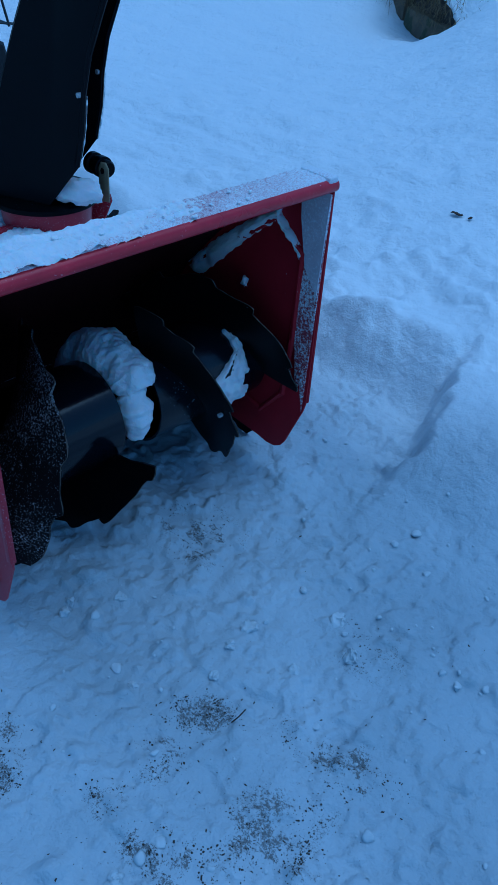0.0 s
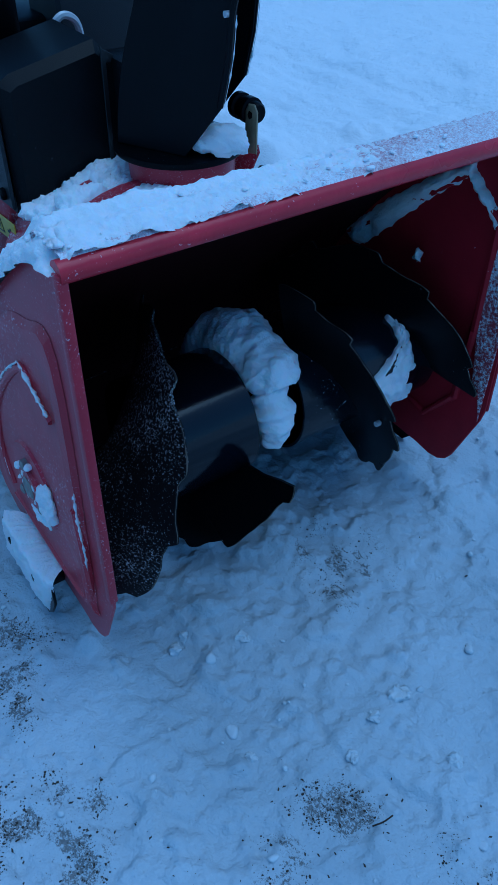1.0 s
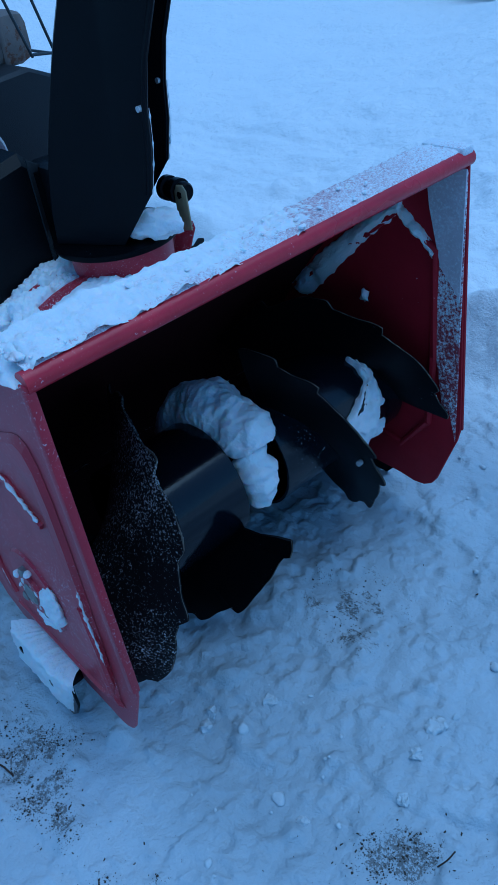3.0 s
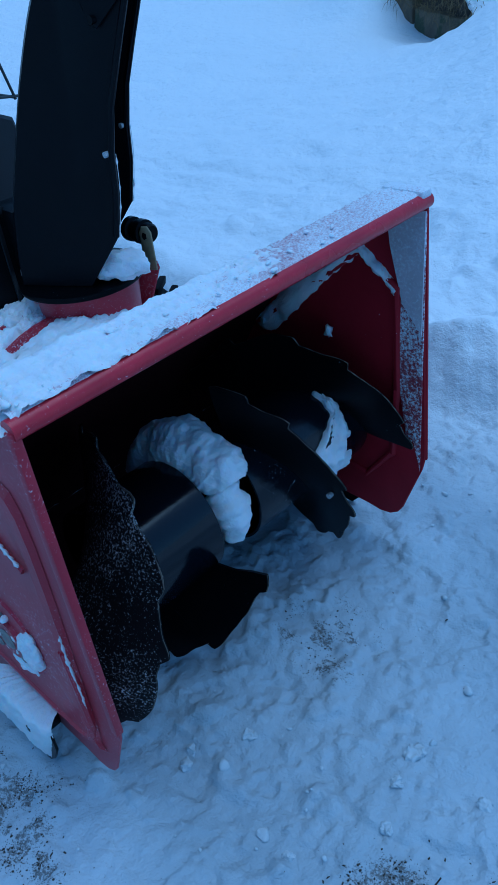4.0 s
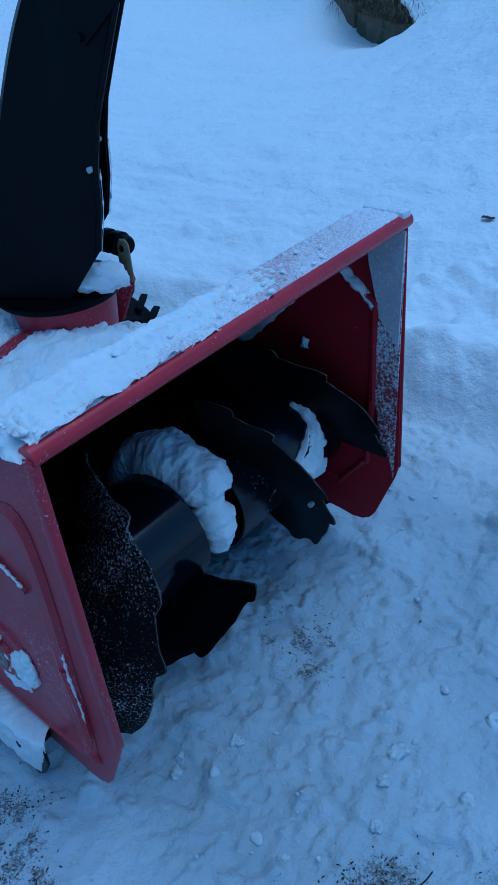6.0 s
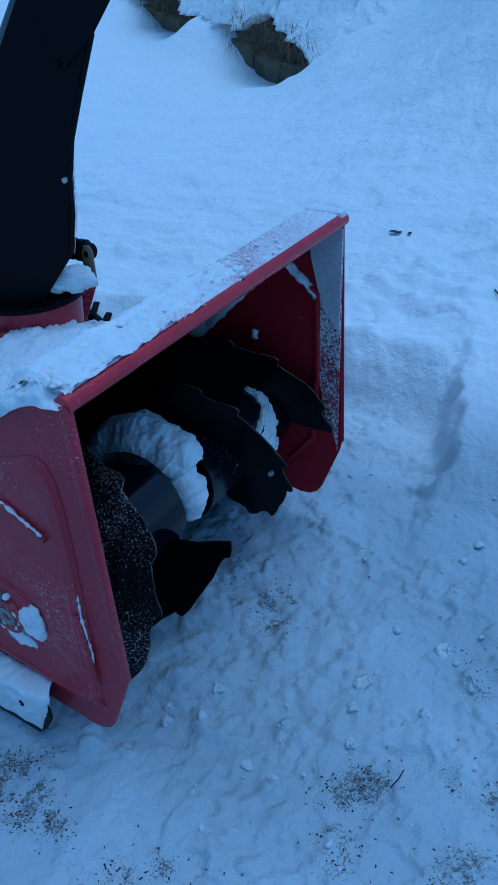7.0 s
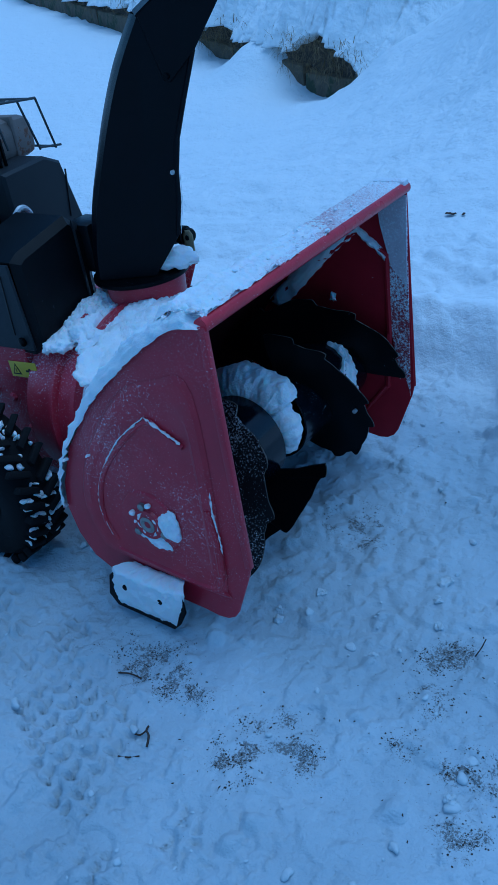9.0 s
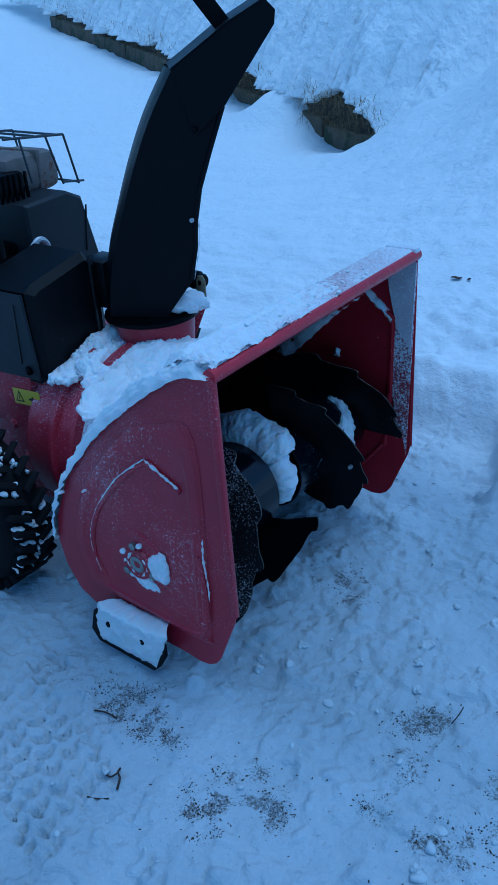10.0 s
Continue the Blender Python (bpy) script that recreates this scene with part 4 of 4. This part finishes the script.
for i in range(30):
    x = -0.088 + 0.091 * i / 29
    row = []
    for j in range(241):
        y = 0.004 + (WIDTH - 0.010) * j / 240
        big = noise.noise(Vector((x * 30, y * 16, 5.0))) + 0.6 * noise.noise(Vector((x * 75, y * 55, 8.0)))
        grain = noise.noise(Vector((x * 190, y * 150, 2.0)))
        near = max(0.0, 1 - y / 0.42)
        front = min(1.0, (29 - i) / 9)
        th = -0.0022 + 0.0100 * near + (0.0012 + 0.006 * near) * big + 0.0024 * grain
        th -= (1 - front) * (0.009 - 0.004 * near) * (1 - 1.1 * big)
        edge_ = min(1.0, i / 3, j / 4, (240 - j) / 5)
        drop = 0.010 * max(0.0, (x - 0.002) / 0.010) ** 2
        row.append(Vector((x, y, 0.5992 + th * edge_ - 0.005 * (1 - edge_) - drop - 0.68 * max(0.0, -0.056 - x) + (0.004 * near if x < -0.05 else 0.0))))
    g.append(row)
shell_layer("snow_crust", g, "crusty frost and snow along the red top rail", 0.0015, 110, 0.0018)
# crumbs along the top edge
rnd = random.Random(21)
bm = bmesh.new()
for _ in range(70):
    yy = 0.45 * rnd.random() ** 1.7
    px = rnd.uniform(-0.10, 0.004)
    r = (0.0012 + 0.0038 * rnd.random() ** 2.5) * (1 - 0.8 * yy)
    pz = 0.5985 if px > -0.05 else 0.592 - (-0.05 - px) * 0.62
    m_ = Matrix.Translation((px, yy, pz + 0.005 * (1 - yy))) @ Matrix.Rotation(rnd.uniform(0, 6), 4, "Z") @ Matrix.Diagonal((r * rnd.uniform(0.8, 1.6), r * rnd.uniform(0.8, 2.2), r * 0.7, 1))
    for v in bmesh.ops.create_icosphere(bm, subdivisions=3, radius=1.0, matrix=m_)["verts"]:
        v.co += 0.5 * r * noise.noise_vector(v.co * 90) + 0.25 * r * noise.noise_vector(v.co * 300)
tagged(part("snow_crumbs", bm, SNOW, crease=170), "crumbs of snow along the red top edge", **SNOW_TAG)
# in the mouth of the chute
mound("snow_clump", (-0.388, 0.405, 0.488), (0.044, 0.030, 0.028), "wedge of snow in the chute mouth", pose(0, 0, 0, 0, 0, 45), seed=5, lump=0.006, scale=45)
# packed on the bearing and the ribs
mound("snow_clump", (-0.137, -0.008, 0.212), (0.021, 0.007, 0.046), "snow packed round the bearing cap", pose(0, 0, 0, 0, 14, 0), seed=2, lump=0.005, scale=45, fine=0.003, sub=5)
mound("snow_clump", (-0.172, -0.008, 0.180), (0.034, 0.007, 0.019), "snow packed round the bearing cap", pose(0, 0, 0, 0, 12, 0), seed=5, lump=0.005, scale=45, fine=0.003, sub=5)
ring_run = [Vector((HUB.x + 0.0205 * math.cos(k * 0.1745), -0.010, HUB.z + 0.0205 * math.sin(k * 0.1745))) for k in range(37)]
tagged(snow_mesh("snow_clump", tube(ring_run, 0.0042, 8), lump=0.002, scale=120, fine=0.0015), "ring of snow round the bearing cap", **SNOW_TAG)
for a, b, r in ((-0.170, 0.255, 0.0055), (-0.209, 0.230, 0.0055), (-0.204, 0.216, 0.004), (-0.278, 0.325, 0.004), (-0.34, 0.30, 0.003)):
    mound("snow_clump", (a, -0.012, b), (r, 0.006, r * 0.9), "crumb of snow stuck to red paint", seed=a * 9, lump=0.003, scale=90, fine=0.001, sub=2)
for pts, r in (([(-0.073, 0.394), (-0.105, 0.410), (-0.136, 0.426)], 0.0042), ([(-0.136, 0.426), (-0.20, 0.373), (-0.257, 0.303)], 0.0028), ([(-0.257, 0.303), (-0.283, 0.25), (-0.288, 0.2), (-0.272, 0.15)], 0.0012),
               ([(-0.036, 0.32), (-0.038, 0.28), (-0.034, 0.24), (-0.033, 0.20)], 0.0020)):
    run = spline([Vector((a, -0.0085, b)) for a, b in pts], 14)
    rad = [r * 0.8 * (0.3 + 1.6 * abs(noise.noise(Vector((q.x * 75, 7.0, q.z * 75))))) * min(1.0, (k + 0.3) / 5, (len(run) - k) / 5) for k, q in enumerate(run)]
    tagged(snow_mesh("frost_line", tube(run, rad, 8), lump=0.001, scale=150, fine=0.0015), "line of frost along a pressed rib", **SNOW_TAG)
top_run = spline([Vector((a, 0, b)) for a, b in ((-0.322, 0.345), (-0.289, 0.374), (-0.198, 0.452), (-0.105, 0.518), (-0.092, 0.510), (-0.062, 0.486), (-0.036, 0.462))], 14)
low_run = spline([Vector((a, 0, b)) for a, b in ((-0.285, 0.325), (-0.249, 0.358), (-0.172, 0.436), (-0.102, 0.496), (-0.088, 0.492), (-0.066, 0.470), (-0.042, 0.450))], 14)
g = []
for k, (a, b) in enumerate(zip(top_run, low_run)):
    row = []
    for j in range(15):
        f = j / 14
        q = a.lerp(b, f)
        e_ = min(f, 1 - f) * 2
        th = 0.012 * math.sqrt(e_) * (1.0 + 0.5 * noise.noise(q * 40)) - 0.0015 - 0.003 * max(0, noise.noise(q * 62 + Vector((2, 0, 0))))
        row.append(Vector((q.x, inner - th, q.z + 0.004 * noise.noise(q * 90))))
    g.append(row)
shell_layer("frost_band", g, "snow and frost lying on the pressed ledge inside", 0.002, 90, 0.002)
# on the skid shoe
g = []
for i in range(31):
    f = i / 30
    row = []
    for j in range(61):
        h_ = j / 60
        x0, x1 = -0.296 + 0.030 * f ** 2 + 0.012 * (1 - f) ** 3, -0.150 + 0.030 * min(1, f * 1.6)
        rag, rise = 0.004 * noise.noise(Vector((h_ * 9, f * 6, 4.2))), min(1.0, f / 0.78)
        x, z = x0 + (x1 - x0) * h_ + rag, 0.013 + 0.089 * rise + 0.003 * noise.noise(Vector((h_ * 12, 2.2, f)))
        d_ = min(h_ * 61, (1 - h_) * 61, f * 31) / 5
        th = (0.0075 + 0.003 * noise.noise(Vector((x * 60, z * 60, 0.7)))) * min(1.0, d_) - 0.002 * (1 - min(1.0, d_))
        over = max(0.0, f - 0.78) / 0.22
        x += over * (0.022 * (1 - h_) - 0.014 * h_) + 0.003 * noise.noise(Vector((x * 160, f * 14, 1.2)))
        row.append(Vector((x, (-0.030 - th) * (1 - over) - 0.002 * over, z + (0.004 + 0.003 * noise.noise(Vector((h_ * 20, 1.0, 3.0)))) * math.sin(over * 2.6))))
    g.append(row)
shell_layer("snow_layer", g, "snow packed on the black skid shoe", 0.0012, 90, 0.0015)
# ring of snow packed round the gearbox, and on the far drum
run, rad = [], []
for k in range(150):
    deg = 192 - 152 * k / 149
    a = radians(deg)
    run.append(Vector((HUB.x + 0.089 * math.cos(a), 0.309 + 0.004 * math.cos(a), HUB.z + 0.089 * math.sin(a))))
    rad.append(0.041 * min(1, 0.45 + k / 26, 0.62 + (149 - k) / 40) * (0.98 + 0.16 * noise.noise(Vector((k * 0.030, 1, 2)))))
tagged(snow_mesh("snow_clump", tube(run, rad, 56), lump=0.0055, scale=42, fine=0.0032), "roll of snow packed round the auger gearbox", **SNOW_TAG)
run, rad = [], []
for k in range(60):
    a = radians(46 - 70 * k / 59)
    run.append(Vector((HUB.x + 0.074 * math.cos(a), 0.304, HUB.z + 0.074 * math.sin(a))))
    rad.append(0.027 * min(1, 0.5 + k / 10, 0.45 + (59 - k) / 40) * (1 + 0.2 * noise.noise(Vector((k * 0.12, 6, 2)))))
tagged(snow_mesh("snow_clump", tube(run, rad, 40), lump=0.004, scale=45, fine=0.002), "snow packed below the auger gearbox", **SNOW_TAG)
# snow caked on the far drum along the foot of the blade
g = []
for i in range(60):
    f = i / 59
    deg = 74 - 108 * f
    row = []
    for j in range(28):
        h_ = j / 27
        wide = 0.016 + 0.075 * float(smooth01(f, 0.30, 0.62))
        y = 0.536 + 0.020 * f - wide * (1 - h_) + 0.006 * noise.noise(Vector((f * 9, h_ * 3, 5.0)))
        rim = min(1.0, min(h_, 1 - h_) * 6, min(f, 1 - f) * 9)
        hole = math.exp(-(((deg + 3) / 9) ** 2 + ((y - 0.542) / 0.010) ** 2))
        th = 0.010 * math.sqrt(rim) * (1 + 0.6 * noise.noise(Vector((f * 14, h_ * 7, 1.0)))) - 0.003 - 0.016 * hole + 0.004 * f
        th -= 0.010 * float(smooth01(f, 0.25, 0.4)) * math.exp(-((h_ - 0.45) / 0.18) ** 2) * (1 - float(smooth01(f, 0.55, 0.75)))
        a = radians(deg)
        row.append(Vector((HUB.x + (DRUM + th) * math.cos(a), y, HUB.z + (DRUM + th) * math.sin(a))))
    g.append(row)
shell_layer("snow_clump", g, "snow caked on the auger drum beside the blade", 0.002, 80, 0.002)
mound("snow_clump", (-0.155, inner - 0.012, 0.365), (0.006, 0.008, 0.016), "blob of snow stuck to the side plate", seed=8, lump=0.003, scale=80, sub=2)

# ---- the low timber edge and the snow bank behind it ----
WN = Vector((0.464, 0.886))


def wall_xy(s_, q_):
    p = WALL_P + WALL_D * s_ + WN * q_
    return p.x, p.y


def base_z(s_):
    return 0.245 + 0.095 * max(s_, 0.0)


edging = thing("garden_edging", "weathered timber edging half buried in snow", "edging", kind="structure")
for k in range(8):
    s0 = -0.35 + 0.86 * k
    x, y = wall_xy(s0 + 0.43, 0.07)
    for lift in (-0.13, 0.012):
        bm = block((0.85, 0.12, 0.138), (0, 0, 0), 0.012)
        bmesh.ops.subdivide_edges(bm, edges=[e for e in bm.edges if e.calc_length() > 0.3], cuts=14, use_grid_fill=True)
        for v in bm.verts:
            v.co += Vector((0, 1, 1)) * 0.010 * noise.noise(v.co * 9 + Vector((k * 3.1, lift * 20, 0)))
        b_ = part("timber", bm, STONE, edging)
        along = Vector((WALL_D.x, WALL_D.y, 0.095 if s0 > -0.2 else 0.03)).normalized()
        deep = Vector((WN.x, WN.y, 0))
        b_.matrix_local = Matrix.Translation((x, y, base_z(s0 + 0.43) + lift)) @ Matrix((along, deep, along.cross(deep))).transposed().to_4x4()

S_ = np.linspace(-1.6, 9.5, 1100)
rows_v = np.linspace(0, 1, 90)
SS, VV = np.meshgrid(S_, rows_v)
bz = 0.245 + 0.095 * np.clip(SS, 0, None)
low = 0.13 + 0.10 * fbm(SS, SS * 0, 1.7, 3, 3) + 0.10 * np.clip(fbm(SS, SS * 0, 9, 2, 4), -0.1, 1) + 0.13 * np.exp(-((SS - 0.30) / 0.30) ** 2) + 0.10 * np.exp(-((SS - 1.55) / 0.25) ** 2) - 0.45 * smooth01(-SS, -0.1, 0.25)
rise = VV ** 1.25
zz = bz + low + rise * 2.3
q0 = -0.05 + 0.30 * rise ** 0.7 + 0.7 * rise + 3.2 * rise ** 2.2
streak = fbm(SS * 16 + 1.2 * fbm(SS, zz, 2.5, 2, 6), zz * 1.1, 1.0, 3, 12)
streak2 = fbm(SS * 28, zz * 3, 1.0, 3, 15)
fade = 1 - smooth01(VV, 0.35, 0.95)
q0 = q0 - fade * (0.22 * streak + 0.13 * streak2) - 0.10 * fbm(SS, zz * 1.4, 1.2, 3, 18)
q0 = np.where(VV <= 0.0, q0 + 0.12, q0)
BX = WALL_P.x + WALL_D.x * SS + WN.x * q0
BY = WALL_P.y + WALL_D.y * SS + WN.y * q0
bank_me = sheet_mesh("snow_bank", BX, BY, zz)
bank_me.materials.append(BANK_SNOW)
tagged(new("snow_bank", bank_me), "steep snow bank hanging in frozen runs over a garden edge", "snow bank", kind="structure")
# dark earth behind the timber
EX, EV = np.meshgrid(np.linspace(0.06, 6.4, 240), np.linspace(0, 1, 14))
ez = 0.245 + 0.095 * np.clip(EX, 0, None) + 0.04 + 0.34 * EV
eq = 0.03 + 0.16 * EV + 0.07 * fbm(EX, EV * 0.5, 9, 3, 33)
earth_me = sheet_mesh("earth_bank", WALL_P.x + WALL_D.x * EX + WN.x * eq, WALL_P.y + WALL_D.y * EX + WN.y * eq, ez)
earth_me.materials.append(SOIL)
tagged(new("earth_bank", earth_me), "dark earth under the snow bank", "earth", kind="structure")
# withered grass hanging out of it
rnd = random.Random(4)
bm = bmesh.new()
for _ in range(2600):
    s0 = rnd.choice((rnd.gauss(0.33, 0.22), rnd.gauss(1.55, 0.25), rnd.uniform(2.6, 6.5)))
    x, y = wall_xy(s0, rnd.uniform(-0.06, 0.06))
    z = base_z(s0) + rnd.uniform(0.06, 0.26)
    p = Vector((x, y, z))
    ang = rnd.uniform(0, 6.28)
    d = Vector((math.cos(ang) * 0.5 - 0.2, math.sin(ang) * 0.5 - 0.45, rnd.uniform(-0.6, 0.8))).normalized()
    ln, w_ = rnd.uniform(0.03, 0.09), rnd.uniform(0.0008, 0.0022)
    side = d.cross(Vector((0, 0, 1))).normalized() * w_
    mid, tip_ = p + d * ln * 0.6, p + d * ln - Vector((0, 0, ln * 0.35))
    a, b, c, e = (bm.verts.new(q) for q in (p - side, p + side, mid + side * 0.7, mid - side * 0.7))
    t_ = bm.verts.new(tip_)
    bm.faces.new((a, b, c, e))
    bm.faces.new((e, c, t_))
tagged(part("dry_grass", bm, GRASS, recalc=False), "withered brown grass poking out of the snow bank", "grass", kind="stuff")


# ---- litter on the snow ----
def on_ground(x, y):
    return float(ground_height(np.array([x]), np.array([y]))[0])


def twig(pts, r, label):
    run = [Vector((x, y, on_ground(x, y) + dz)) for x, y, dz in pts]
    bm = tube(spline(run, 4), r, 6)
    return tagged(part("twig", bm, TWIG), label, "twig", "twigs on the snow")


twig([(-0.072, -0.205, 0.004), (-0.066, -0.215, 0.010), (-0.055, -0.222, 0.006), (-0.050, -0.235, 0.003)], 0.0018, "small dark forked twig on packed snow")
twig([(-0.066, -0.214, 0.009), (-0.074, -0.222, 0.006), (-0.082, -0.226, 0.004)], 0.0014, "small dark forked twig on packed snow")
twig([(0.31, 0.145, 0.002), (0.318, 0.150, 0.015), (0.322, 0.158, 0.030)], 0.0010, "thin twig standing in packed snow")
twig([(-0.076, -0.270, 0.002), (-0.063, -0.261, 0.003), (-0.050, -0.252, 0.002)], 0.0012, "thin twig lying on packed snow")
twig([(-0.19, -0.145, 0.002), (-0.17, -0.137, 0.005), (-0.15, -0.133, 0.003)], 0.0014, "thin twig lying on gritty snow")
twig([(-0.695, 1.045, 0.003), (-0.680, 1.055, 0.006), (-0.672, 1.062, 0.003)], 0.0010, "thin bent twig on drifted snow")
twig([(0.06, 1.30, 0.003), (0.10, 1.27, 0.003)], 0.0016, "thin straight twig on drifted snow")


def leaf(x, y, size, turn, seed):
    rnd_ = random.Random(seed)
    bm = bmesh.new()
    n = 9
    z = on_ground(x, y)
    mid = [bm.verts.new((x + size * (k / n - 0.5) * math.cos(turn), y + size * (k / n - 0.5) * math.sin(turn), z + 0.003 + 0.12 * size * math.sin(k * 0.35 + seed) ** 2)) for k in range(n + 1)]
    for s0 in (-1, 1):
        rim = []
        for k in range(n + 1):
            w_ = size * 0.32 * math.sin(math.pi * k / n) ** 0.6 * rnd_.uniform(0.6, 1.1)
            rim.append(bm.verts.new(mid[k].co + Vector((-math.sin(turn) * w_ * s0, math.cos(turn) * w_ * s0, 0.35 * w_ + 0.05 * size * rnd_.random()))))
        for k in range(n):
            bm.faces.new((mid[k], mid[k + 1], rim[k + 1], rim[k]))
    ob = part("dead_leaf", bm, TWIG)
    mod = ob.modifiers.new("thick", "SOLIDIFY")
    mod.thickness = 0.0008
    return tagged(ob, "curled dark brown dead leaf on snow", "leaf", "dead leaves")


leaf(-0.27, 1.49, 0.034, 0.4, 1)
leaf(-0.235, 1.50, 0.018, 1.4, 2)
leaf(-0.625, 1.035, 0.018, 0.9, 3)
leaf(-0.670, 0.970, 0.010, 2.0, 4)

# loose grit on the bare patches
rnd = random.Random(11)
bm = bmesh.new()
for cx, cy, reach, count in PATCHES:
    seeds_ = [(rnd.gauss(cx, reach * 0.6), rnd.gauss(cy, reach * 0.6)) for _ in range(6)]
    for _ in range(int(count * 1.7)):
        ox, oy = rnd.choice(seeds_)
        x, y = rnd.gauss(ox, reach * 0.26), rnd.gauss(oy, reach * 0.26)
        r = 0.0005 + 0.0014 * rnd.random() ** 4
        z = on_ground(x, y) + r * 0.3
        top_ = bm.verts.new((x + rnd.uniform(-r, r) * 0.4, y, z + r * rnd.uniform(0.5, 1.1)))
        ring = [bm.verts.new((x + r * rnd.uniform(0.6, 1.3) * math.cos(k * 1.257), y + r * rnd.uniform(0.6, 1.3) * math.sin(k * 1.257), z - 0.3 * r)) for k in range(5)]
        for k in range(5):
            bm.faces.new((ring[k], ring[(k + 1) % 5], top_))
spots = [(p[0], p[1], p[2]) for p in PATCHES for _ in range(34)]
for cx, cy, reach in spots:
    x, y = rnd.gauss(cx, reach * 1.7), rnd.gauss(cy, reach * 1.7)
    if -0.40 < x < 0.0 and 0 < y < 0.61:
        continue
    r = 0.0005 + 0.0017 * rnd.random() ** 4
    z = on_ground(x, y) + r * 0.2
    turn_ = rnd.uniform(0, 6.28)
    ring = [bm.verts.new((x + r * (math.cos(k * 1.571 + 0.4) * 1.7 * math.cos(turn_) - math.sin(k * 1.571 + 0.4) * 0.7 * math.sin(turn_)), y + r * (math.cos(k * 1.571 + 0.4) * 1.7 * math.sin(turn_) + math.sin(k * 1.571 + 0.4) * 0.7 * math.cos(turn_)), z - 0.2 * r)) for k in range(4)]
    top_ = bm.verts.new((x, y, z + 0.8 * r))
    for k in range(4):
        bm.faces.new((ring[k], ring[(k + 1) % 4], top_))
tagged(part("grit", bm, SOIL, smooth=False, recalc=False), "dark grit and soil crumbs on packed snow", "grit", kind="stuff")
# crumbs of snow
bm = bmesh.new()
for _ in range(330):
    x, y = rnd.uniform(-0.5, 0.9), rnd.uniform(-0.6, 0.8)
    if -0.42 < x < 0.0 and 0 < y < 0.62:
        continue
    r = 0.002 + 0.006 * rnd.random() ** 4
    m_ = Matrix.Translation((x, y, on_ground(x, y) + r * 0.35)) @ Matrix.Rotation(rnd.uniform(0, 6), 4, "Z") @ Matrix.Diagonal((r * rnd.uniform(0.8, 1.5), r, r * 0.8, 1))
    made = bmesh.ops.create_icosphere(bm, subdivisions=2, radius=1.0, matrix=m_)["verts"]
    for v in made:
        v.co += 0.8 * r * noise.noise_vector(v.co * 110)
for x, y, r in ((0.288, 0.411, 0.014), (0.349, 0.366, 0.012), (0.204, 0.284, 0.012), (0.236, 0.179, 0.007), (0.308, 0.277, 0.008), (0.37, -0.104, 0.009), (-0.023, 0.087, 0.008), (-0.031, 0.108, 0.007), (0.164, 0.082, 0.006), (0.21, 0.235, 0.008), (0.02, 0.17, 0.008)):
    m_ = Matrix.Translation((x, y, on_ground(x, y) + r * 0.15)) @ Matrix.Rotation(x * 40, 4, "Z") @ Matrix.Diagonal((r * 1.2, r, r * 0.8, 1))
    for v in bmesh.ops.create_icosphere(bm, subdivisions=4, radius=1.0, matrix=m_)["verts"]:
        v.co += 0.6 * r * noise.noise_vector(v.co * 0.9 / r) + 0.3 * r * noise.noise_vector(v.co * 3 / r)
tagged(part("snow_crumbs", bm, CRUMB, crease=170), "scattered crumbs and balls of snow", "snow", kind="stuff")
